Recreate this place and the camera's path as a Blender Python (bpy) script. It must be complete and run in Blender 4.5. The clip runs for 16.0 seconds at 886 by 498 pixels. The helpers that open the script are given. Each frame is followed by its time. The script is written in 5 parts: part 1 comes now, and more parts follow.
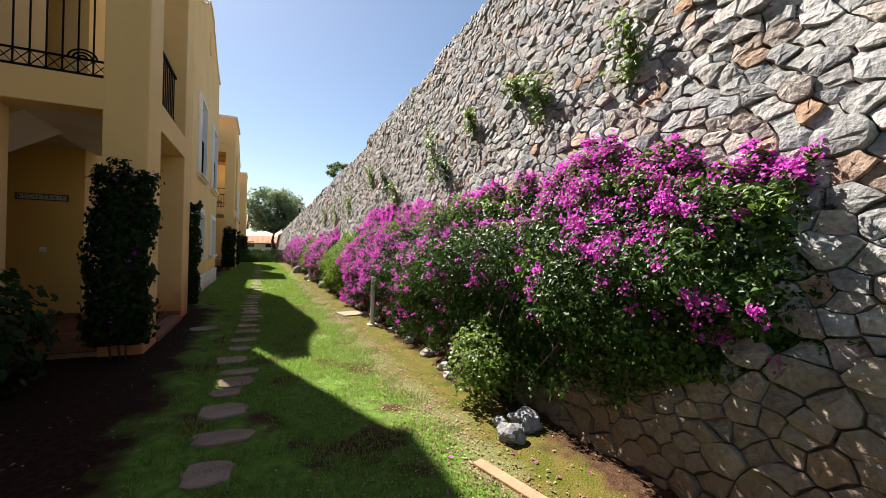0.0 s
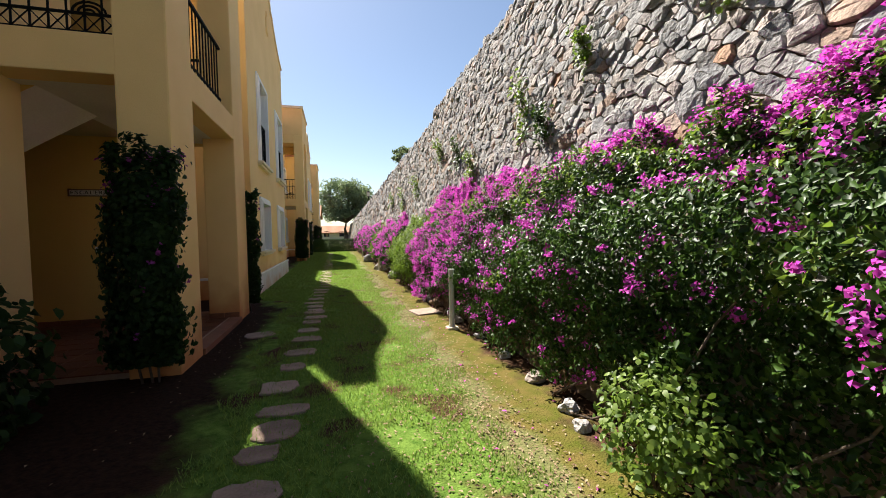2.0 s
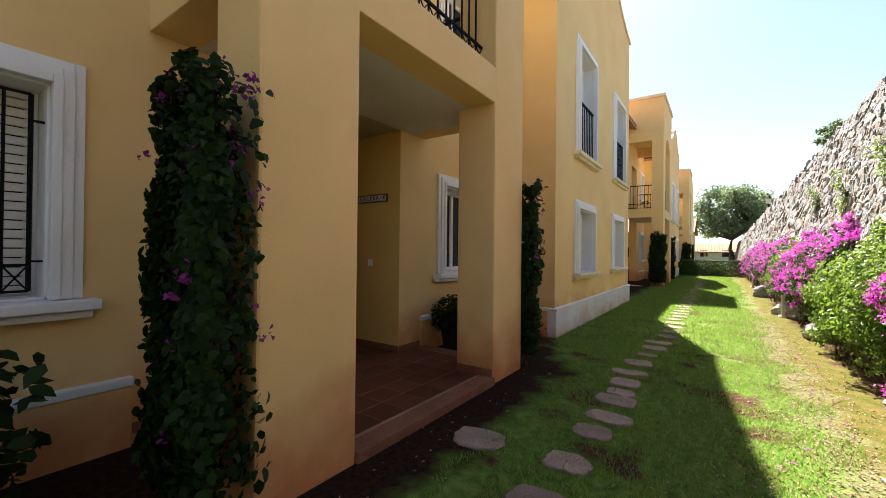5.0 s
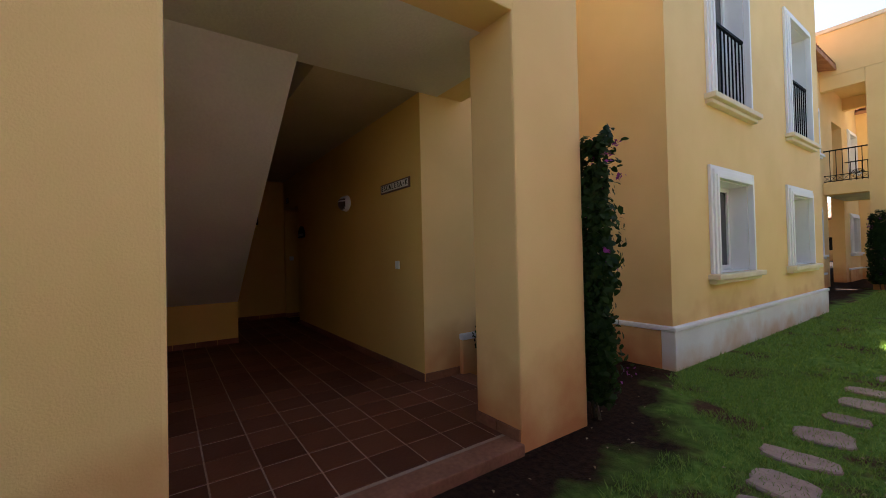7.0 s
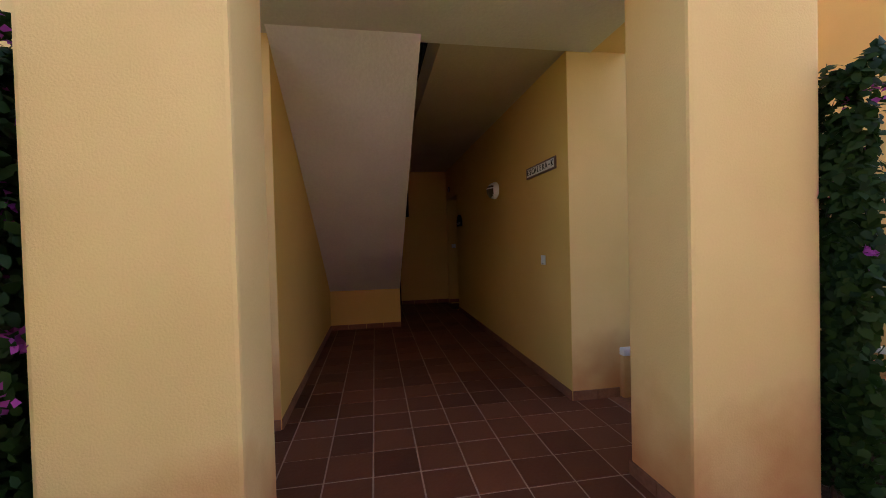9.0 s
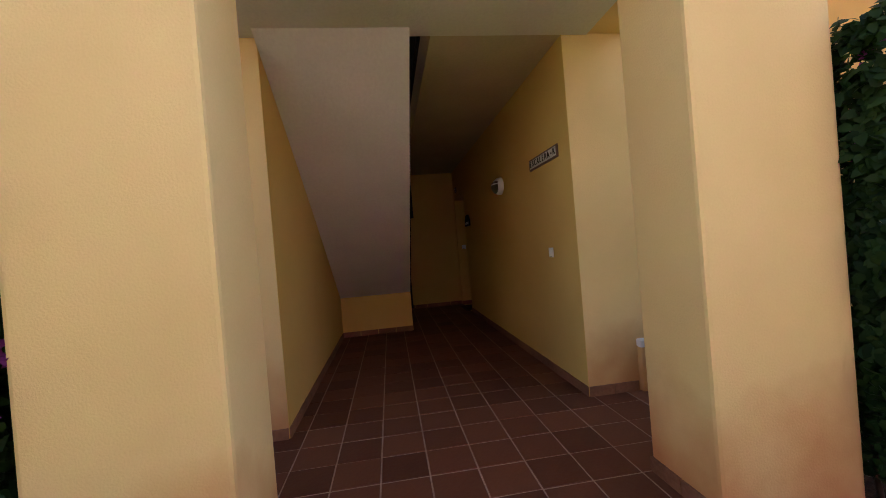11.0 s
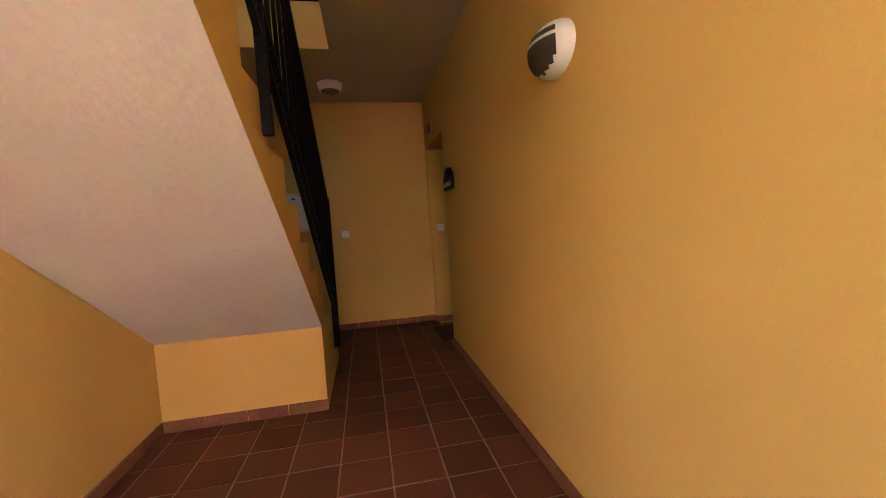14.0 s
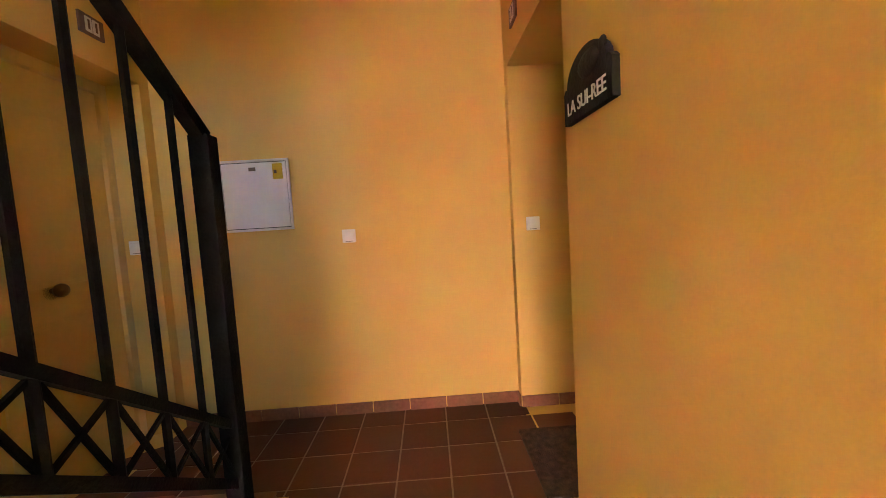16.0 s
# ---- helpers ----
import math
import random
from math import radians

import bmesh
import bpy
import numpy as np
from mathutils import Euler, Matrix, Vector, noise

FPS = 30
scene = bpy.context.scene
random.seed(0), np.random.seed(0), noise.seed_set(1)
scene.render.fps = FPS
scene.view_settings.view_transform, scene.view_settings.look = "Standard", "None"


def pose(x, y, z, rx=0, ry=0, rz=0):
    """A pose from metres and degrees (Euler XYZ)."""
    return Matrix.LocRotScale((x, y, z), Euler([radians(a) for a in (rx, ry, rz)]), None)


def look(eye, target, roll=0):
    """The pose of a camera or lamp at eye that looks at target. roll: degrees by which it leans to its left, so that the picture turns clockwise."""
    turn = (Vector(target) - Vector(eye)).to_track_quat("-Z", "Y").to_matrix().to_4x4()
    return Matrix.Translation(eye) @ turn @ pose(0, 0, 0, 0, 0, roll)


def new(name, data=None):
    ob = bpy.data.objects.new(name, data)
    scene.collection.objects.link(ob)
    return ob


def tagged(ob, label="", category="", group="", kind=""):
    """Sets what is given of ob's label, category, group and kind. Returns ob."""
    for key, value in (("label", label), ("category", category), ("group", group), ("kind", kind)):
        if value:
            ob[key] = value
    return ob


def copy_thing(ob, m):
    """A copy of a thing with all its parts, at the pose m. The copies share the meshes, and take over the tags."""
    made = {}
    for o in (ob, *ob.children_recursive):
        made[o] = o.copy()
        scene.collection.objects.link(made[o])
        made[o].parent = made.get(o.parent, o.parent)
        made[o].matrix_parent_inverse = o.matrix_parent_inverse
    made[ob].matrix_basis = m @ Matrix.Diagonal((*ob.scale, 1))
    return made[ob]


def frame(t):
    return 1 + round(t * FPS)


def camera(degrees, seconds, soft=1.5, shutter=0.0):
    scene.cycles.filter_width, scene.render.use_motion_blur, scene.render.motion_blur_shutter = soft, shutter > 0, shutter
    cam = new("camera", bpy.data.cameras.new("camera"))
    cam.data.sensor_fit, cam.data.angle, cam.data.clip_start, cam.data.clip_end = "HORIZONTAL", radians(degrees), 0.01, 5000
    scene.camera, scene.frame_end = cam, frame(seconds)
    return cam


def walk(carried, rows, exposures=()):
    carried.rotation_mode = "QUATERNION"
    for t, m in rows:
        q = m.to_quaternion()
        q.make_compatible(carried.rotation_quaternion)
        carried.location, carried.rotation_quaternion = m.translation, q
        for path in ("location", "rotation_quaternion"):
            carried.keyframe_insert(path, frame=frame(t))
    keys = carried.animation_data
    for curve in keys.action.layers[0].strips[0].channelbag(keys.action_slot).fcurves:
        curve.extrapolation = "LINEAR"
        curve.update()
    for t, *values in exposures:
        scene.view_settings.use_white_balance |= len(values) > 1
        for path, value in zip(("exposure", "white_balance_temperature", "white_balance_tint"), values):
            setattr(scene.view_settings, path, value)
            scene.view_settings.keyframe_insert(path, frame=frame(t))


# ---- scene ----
import collections

cam = camera(96.5, 16.0, soft=0.9)
PATH = [
    (0, (1.202, -6.369, 1.302), (2.044, -4.555, 1.305), 1.4),
    (0.5, (1.207, -6.313, 1.29), (2.118, -4.533, 1.247), 2.1),
    (1, (1.274, -5.962, 1.277), (2.028, -4.11, 1.266), -1.7),
    (1.5, (1.387, -5.48, 1.291), (2.059, -3.596, 1.279), -2.8),
    (2, (1.447, -4.977, 1.308), (1.971, -3.049, 1.226), -1.0),
    (2.5, (1.501, -4.438, 1.313), (1.515, -2.438, 1.353), 1.3),
    (3, (1.586, -3.958, 1.293), (1.469, -1.961, 1.323), 0.0),
    (3.5, (1.681, -3.459, 1.3), (1.452, -1.473, 1.315), 0.3),
    (4, (1.745, -2.906, 1.324), (1.179, -0.988, 1.308), -1.0),
    (4.5, (1.811, -2.362, 1.33), (1.032, -0.521, 1.371), -1.6),
    (5, (1.815, -1.776, 1.301), (0.671, -0.135, 1.314), 0.6),
    (5.2, (1.824, -1.578, 1.3), (0.6, 0.004, 1.291), 0.2),
    (7.3, (1.71, 0.057, 1.242), (-0.061, 0.985, 1.26), 0.1),
    (7.5, (1.622, 0.139, 1.26), (-0.238, 0.875, 1.257), 1.0),
    (8, (1.484, 0.358, 1.301), (-0.458, 0.833, 1.358), 0.1),
    (8.2, (1.472, 0.34, 1.34), (-0.489, 0.733, 1.343), -0.9),
    (10.3, (1.485, 0.486, 1.322), (-0.49, 0.801, 1.276), -1.9),
    (10.5, (1.487, 0.467, 1.314), (-0.489, 0.773, 1.287), -2.6),
    (11, (1.409, 0.488, 1.276), (-0.573, 0.756, 1.265), -4.7),
    (11.5, (1.065, 0.56, 1.206), (-0.899, 0.925, 1.107), -5.1),
    (12, (0.562, 0.732, 1.202), (-1.402, 1.111, 1.175), -4.8),
    (12.5, (0.009, 0.807, 1.176), (-1.975, 1.062, 1.194), -3.7),
    (13, (-0.612, 0.942, 1.25), (-2.578, 1.294, 1.151), -5.0),
    (13.5, (-1.165, 1.03, 1.292), (-3.158, 1.195, 1.24), -4.0),
    (14, (-1.755, 1.084, 1.304), (-3.714, 1.462, 1.168), -3.6),
    (14.5, (-2.294, 1.187, 1.327), (-4.272, 1.464, 1.226), -3.6),
    (15, (-2.894, 1.274, 1.317), (-4.888, 1.336, 1.174), -5.6),
    (15.5, (-3.515, 1.338, 1.321), (-5.509, 1.478, 1.262), -5.0),
    (16, (-4.124, 1.357, 1.308), (-6.117, 1.42, 1.151), -3.5),
]
walk(cam, [(t, look(eye, target, roll)) for t, eye, target, roll in PATH],
     exposures=[(0, 1.5, 6500, 10), (2.0, 1.55, 6500, 10), (3.5, 2.1, 6500, 10), (5.0, 2.25, 6500, 10), (7.3, 2.5, 6150, 12), (8.2, 3.0, 6150, 12), (10.3, 3.3, 6100, 12),
                (11.0, 3.35, 6150, 12), (12.0, 3.65, 7100, 19), (13.0, 5.0, 6700, 17), (14.5, 6.5, 6500, 11), (15.0, 6.95, 6550, 10), (15.5, 7.45, 6600, 10), (16.0, 8.1, 6500, 9)])

# ---- world, sun ----
world = bpy.data.worlds.new("sky")
scene.world = world
world.use_nodes = True
wn = world.node_tree.nodes
sky = wn.new("ShaderNodeTexSky")
sky.sky_type, sky.sun_disc = "NISHITA", False
SUN = Vector((-0.28, 0.80, 1.0)).normalized()
sky.sun_elevation = math.asin(SUN.z)
sky.sun_rotation = math.atan2(SUN.x, SUN.y)
sky.air_density, sky.dust_density, sky.ozone_density = 1.0, 0.5, 1.0
world.node_tree.links.new(sky.outputs[0], wn["Background"].inputs[0])
wn["Background"].inputs[1].default_value = 0.05
sun = new("sun", bpy.data.lights.new("sun", "SUN"))
sun.data.energy, sun.data.angle, sun.data.color = 5.0, radians(0.55), (1.0, 0.95, 0.86)
sun.matrix_world = look((0, 0, 30), Vector((0, 0, 30)) - SUN)


# ---- materials ----
def material(name, low, high, scale=3.0, fine=60.0, rough=0.85, bump=0.3, fine_mix=0.35, spread=(0.35, 0.65), metal=0.0, random_mix=0.0, gloss=0.3):
    """Two noises, broad and fine, mix two base colours; the fine one also gives relief."""
    m = bpy.data.materials.new(name)
    m.use_nodes = True
    nt, n = m.node_tree, m.node_tree.nodes
    bsdf = n["Principled BSDF"]
    co = n.new("ShaderNodeTexCoord")
    big, small = n.new("ShaderNodeTexNoise"), n.new("ShaderNodeTexNoise")
    for node, s, d in ((big, scale, 6), (small, fine, 3)):
        node.inputs["Scale"].default_value, node.inputs["Detail"].default_value = s, d
        nt.links.new(co.outputs["Object"], node.inputs["Vector"])
    mix = n.new("ShaderNodeMix")
    mix.inputs[0].default_value = fine_mix
    nt.links.new(big.outputs[0], mix.inputs[2])
    nt.links.new(small.outputs[0], mix.inputs[3])
    value = mix.outputs[0]
    if random_mix:
        info, mix2 = n.new("ShaderNodeObjectInfo"), n.new("ShaderNodeMix")
        mix2.inputs[0].default_value = random_mix
        nt.links.new(value, mix2.inputs[2])
        nt.links.new(info.outputs["Random"], mix2.inputs[3])
        value = mix2.outputs[0]
    ramp = n.new("ShaderNodeValToRGB")
    ramp.color_ramp.elements[0].position, ramp.color_ramp.elements[1].position = spread
    ramp.color_ramp.elements[0].color, ramp.color_ramp.elements[1].color = (*low, 1), (*high, 1)
    nt.links.new(value, ramp.inputs[0])
    nt.links.new(ramp.outputs[0], bsdf.inputs["Base Color"])
    bsdf.inputs["Roughness"].default_value, bsdf.inputs["Metallic"].default_value = rough, metal
    bsdf.inputs["Specular IOR Level"].default_value = gloss
    if bump:
        b = n.new("ShaderNodeBump")
        b.inputs["Strength"].default_value, b.inputs["Distance"].default_value = bump, 0.01
        nt.links.new(small.outputs[0], b.inputs["Height"])
        nt.links.new(b.outputs[0], bsdf.inputs["Normal"])
    return m


def stained(m, colour, z0, z1, scale=2.5):
    """Soil splashed up a wall's foot, ragged by noise."""
    nt, n = m.node_tree, m.node_tree.nodes
    bsdf = n["Principled BSDF"]
    old = bsdf.inputs["Base Color"].links[0].from_socket
    co, sep, noi = n.new("ShaderNodeTexCoord"), n.new("ShaderNodeSeparateXYZ"), n.new("ShaderNodeTexNoise")
    noi.inputs["Scale"].default_value, noi.inputs["Detail"].default_value = scale, 8
    nt.links.new(co.outputs["Object"], sep.inputs[0])
    nt.links.new(co.outputs["Object"], noi.inputs["Vector"])
    add = n.new("ShaderNodeMath")
    add.operation = "MULTIPLY_ADD"
    add.inputs[1].default_value = 0.9
    nt.links.new(noi.outputs[0], add.inputs[0])
    nt.links.new(sep.outputs[2], add.inputs[2])
    rng = n.new("ShaderNodeMapRange")
    rng.inputs[1].default_value, rng.inputs[2].default_value = z0 + 0.45, z1 + 0.45
    rng.inputs[3].default_value, rng.inputs[4].default_value = 0.9, 0.0
    nt.links.new(add.outputs[0], rng.inputs[0])
    mix = n.new("ShaderNodeMix")
    mix.data_type = "RGBA"
    nt.links.new(rng.outputs[0], mix.inputs[0])
    nt.links.new(old, mix.inputs[6])
    mix.inputs[7].default_value = (*colour, 1)
    nt.links.new(mix.outputs[2], bsdf.inputs["Base Color"])
    return m


def leafy(name, low, high, through_col, rough=0.45, mixf=0.35, gloss=0.25):
    """Leaf: tinted piece by piece, and partly lit through."""
    m = bpy.data.materials.new(name)
    m.use_nodes = True
    nt, n = m.node_tree, m.node_tree.nodes
    bsdf, out = n["Principled BSDF"], n["Material Output"]
    geo, ramp = n.new("ShaderNodeNewGeometry"), n.new("ShaderNodeValToRGB")
    ramp.color_ramp.elements[0].color, ramp.color_ramp.elements[1].color = (*low, 1), (*high, 1)
    nt.links.new(geo.outputs["Random Per Island"], ramp.inputs[0])
    nt.links.new(ramp.outputs[0], bsdf.inputs["Base Color"])
    bsdf.inputs["Roughness"].default_value = rough
    bsdf.inputs["Specular IOR Level"].default_value = gloss
    tr, mx = n.new("ShaderNodeBsdfTranslucent"), n.new("ShaderNodeMixShader")
    tr.inputs[0].default_value = (*through_col, 1)
    mx.inputs[0].default_value = mixf
    nt.links.new(bsdf.outputs[0], mx.inputs[1])
    nt.links.new(tr.outputs[0], mx.inputs[2])
    nt.links.new(mx.outputs[0], out.inputs[0])
    return m


STUCCO = stained(material("ochre_stucco", (0.76, 0.520, 0.215), (0.83, 0.580, 0.255), 1.3, 110, 0.9, 0.22, 0.25), (0.52, 0.20, 0.065), 0.05, 0.62)
# Ochre stucco darkened against STUCCO so the passage falls off into dimness
STUCCO_DIM = material("ochre_stucco_dimmed", (0.64, 0.400, 0.105), (0.70, 0.452, 0.130), 1.2, 110, 0.8, 0.10, 0.25)
WHITE = stained(material("white_paint", (0.72, 0.71, 0.68), (0.82, 0.81, 0.79), 2, 80, 0.7, 0.2), (0.60, 0.40, 0.24), -0.1, 0.3)
TRIM = material("white_trim", (0.76, 0.75, 0.73), (0.84, 0.83, 0.81), 2, 90, 0.6, 0.15)
SOFFIT = material("white_plaster", (0.66, 0.61, 0.54), (0.76, 0.71, 0.64), 1.5, 40, 0.85, 0.4)
# Cream plaster, set darker than SOFFIT to cut bounce and keep the passage dim
CEILING = material("dimmed_cream_ceiling", (0.50, 0.41, 0.28), (0.58, 0.48, 0.34), 1.5, 40, 0.9, 0.3, gloss=0.1)
CREAM = material("cream_stone", (0.68, 0.58, 0.38), (0.78, 0.68, 0.48), 4, 60, 0.8, 0.3)
TERRA = material("terracotta_tile", (0.070, 0.022, 0.011), (0.155, 0.054, 0.026), 3, 40, 0.6, 0.2, 0.3, (0.2, 0.8), random_mix=0.45, gloss=0.2)
TERRA_EDGE = material("terracotta_edge", (0.15, 0.06, 0.032), (0.27, 0.115, 0.06), 3, 40, 0.7, 0.3)
GROUT = material("grout", (0.24, 0.155, 0.105), (0.34, 0.23, 0.165), 6, 80, 0.95, 0.4)
IRON = material("black_iron", (0.004, 0.004, 0.004), (0.010, 0.0095, 0.009), 20, 120, 0.72, 0.25, gloss=0.1)
ROOFTILE = material("roof_tile", (0.30, 0.13, 0.07), (0.48, 0.24, 0.13), 4, 40, 0.85, 0.4)
SHUTTER = material("shutter", (0.62, 0.58, 0.50), (0.70, 0.66, 0.58), 5, 60, 0.6, 0.1)
STONE = material("wall_stone", (0.20, 0.17, 0.145), (0.50, 0.44, 0.37), 2.2, 28, 0.9, 0.8, 0.45, (0.25, 0.75), random_mix=0.3)
MORTAR = material("wall_joint", (0.10, 0.07, 0.05), (0.19, 0.14, 0.10), 3, 40, 0.95, 0.9)
PAVER = material("stepping_stone", (0.20, 0.135, 0.10), (0.36, 0.26, 0.205), 5, 60, 0.9, 0.5, random_mix=0.2)
BARK = material("bark", (0.07, 0.05, 0.035), (0.16, 0.12, 0.09), 10, 60, 0.95, 0.8)
LEAF = leafy("bougainvillea_leaf", (0.008, 0.022, 0.004), (0.062, 0.120, 0.022), (0.12, 0.24, 0.03), 0.42, 0.14, 0.16)
LEAF_PALE = leafy("pale_leaf", (0.035, 0.070, 0.012), (0.17, 0.235, 0.042), (0.27, 0.42, 0.05), 0.45, 0.28)
# Leaf colour darkened to deepen the shade on the house side
LEAF_SHADE = leafy("shade_toned_leaf", (0.007, 0.017, 0.005), (0.028, 0.052, 0.014), (0.05, 0.10, 0.015), 0.5, 0.2, 0.08)
BRACT = leafy("magenta_bract", (0.34, 0.018, 0.25), (0.74, 0.13, 0.62), (0.80, 0.10, 0.65), 0.6, 0.4)
# Purple bracts, likewise toned down for the shaded pillars
BRACT_SHADE = leafy("shade_toned_purple_bract", (0.20, 0.03, 0.17), (0.38, 0.06, 0.33), (0.35, 0.06, 0.3), 0.6, 0.35)
GRASS = leafy("grass_blade", (0.10, 0.16, 0.028), (0.25, 0.32, 0.085), (0.26, 0.40, 0.06), 0.6, 0.35, 0.1)
# Needles paled and greyed to carry the haze of distance
PINE = leafy("hazed_pine_needles", (0.11, 0.16, 0.09), (0.24, 0.30, 0.18), (0.20, 0.26, 0.11), 0.6, 0.4)


# ---- mesh helpers ----
def mesh_ob(name, verts, faces, mat, parent=None, smooth=False):
    me = bpy.data.meshes.new(name)
    me.from_pydata([tuple(v) for v in verts], [], faces)
    me.update()
    me.materials.append(mat)
    if smooth:
        me.polygons.foreach_set("use_smooth", [True] * len(me.polygons))
    ob = new(name, me)
    ob.parent = parent
    return ob


def bm_ob(name, bm, mat, parent=None, smooth=False):
    bmesh.ops.recalc_face_normals(bm, faces=bm.faces)
    me = bpy.data.meshes.new(name)
    bm.to_mesh(me)
    bm.free()
    me.materials.append(mat)
    if smooth:
        me.polygons.foreach_set("use_smooth", [True] * len(me.polygons))
    ob = new(name, me)
    ob.parent = parent
    return ob


def add_box(bm, lo, hi, bevel=0.0, m=None):
    made = bmesh.ops.create_cube(bm, size=1.0)["verts"]
    c = [(a + b) / 2 for a, b in zip(lo, hi)]
    s = [abs(b - a) for a, b in zip(lo, hi)]
    for v in made:
        v.co = Vector((v.co.x * s[0] + c[0], v.co.y * s[1] + c[1], v.co.z * s[2] + c[2]))
    if bevel:
        edges = {e for v in made for e in v.link_edges}
        made = bmesh.ops.bevel(bm, geom=list(edges), offset=bevel, segments=2, affect="EDGES", profile=0.6)["verts"]
    if m is not None:
        bmesh.ops.transform(bm, matrix=m, verts=[v for v in made if v.is_valid])


def box(name, lo, hi, mat, parent=None, bevel=0.012):
    bm = bmesh.new()
    add_box(bm, lo, hi, bevel)
    return bm_ob(name, bm, mat, parent)


def add_bar(bm, a, b, r, sides=6):
    """A round or square bar from a to b."""
    a, b = Vector(a), Vector(b)
    d = b - a
    q = d.to_track_quat("Z", "Y").to_matrix().to_4x4()
    bmesh.ops.create_cone(bm, cap_ends=True, segments=sides, radius1=r, radius2=r, depth=d.length,
                          matrix=Matrix.Translation((a + b) / 2) @ q @ pose(0, 0, 0, 0, 0, 45 if sides == 4 else 0))


def panel(name, place, u0, u1, v0, v1, holes, w0, w1, mat, parent=None):
    """A slab of thickness w0..w1 with rectangular openings cut through; place(u, v, w) gives the point."""
    us = sorted({u0, u1, *[h[0] for h in holes], *[h[1] for h in holes]})
    vs = sorted({v0, v1, *[h[2] for h in holes], *[h[3] for h in holes]})
    us, vs = [u for u in us if u0 <= u <= u1], [v for v in vs if v0 <= v <= v1]

    def solid(i, j):
        if not (0 <= i < len(us) - 1 and 0 <= j < len(vs) - 1):
            return False
        u, v = (us[i] + us[i + 1]) / 2, (vs[j] + vs[j + 1]) / 2
        return not any(h[0] < u < h[1] and h[2] < v < h[3] for h in holes)
    bm = bmesh.new()

    def quad(*ps):
        bm.faces.new([bm.verts.new(place(*p)) for p in ps])
    for i in range(len(us) - 1):
        for j in range(len(vs) - 1):
            if not solid(i, j):
                continue
            a, b, c, d = us[i], us[i + 1], vs[j], vs[j + 1]
            quad((a, c, w1), (b, c, w1), (b, d, w1), (a, d, w1))
            quad((a, c, w0), (b, c, w0), (b, d, w0), (a, d, w0))
            if not solid(i - 1, j):
                quad((a, c, w0), (a, d, w0), (a, d, w1), (a, c, w1))
            if not solid(i + 1, j):
                quad((b, c, w0), (b, d, w0), (b, d, w1), (b, c, w1))
            if not solid(i, j - 1):
                quad((a, c, w0), (b, c, w0), (b, c, w1), (a, c, w1))
            if not solid(i, j + 1):
                quad((a, d, w0), (b, d, w0), (b, d, w1), (a, d, w1))
    bmesh.ops.remove_doubles(bm, verts=bm.verts, dist=1e-4)
    return bm_ob(name, bm, mat, parent)


def facing_x(u, v, w):
    return (w, u, v)


def facing_y(u, v, w):
    return (u, w, v)


def lying(u, v, w):
    return (u, v, w)


def empty(name, at=(0, 0, 0)):
    ob = new(name)
    ob.location = at
    ob.empty_display_size = 0.2
    return ob


# ---- the plan ----
FACE, BLOCK, FLOOR, CEIL = -1.38, -0.25, 0.07, 2.78
UNIT = 16.9
UPPER = 3.09
END = -6.64
SOUTH, NORTH = -0.28, 1.88
STAIR_N, WELL_N, WELL_W = 0.745, 0.90, -5.22
TOP_X = -1.235

# ---- ground ----
ground = mesh_ob("ground", [(-400, -400, 0), (400, -400, 0), (400, 400, 0), (-400, 400, 0)], [(0, 1, 2, 3)], STONE)


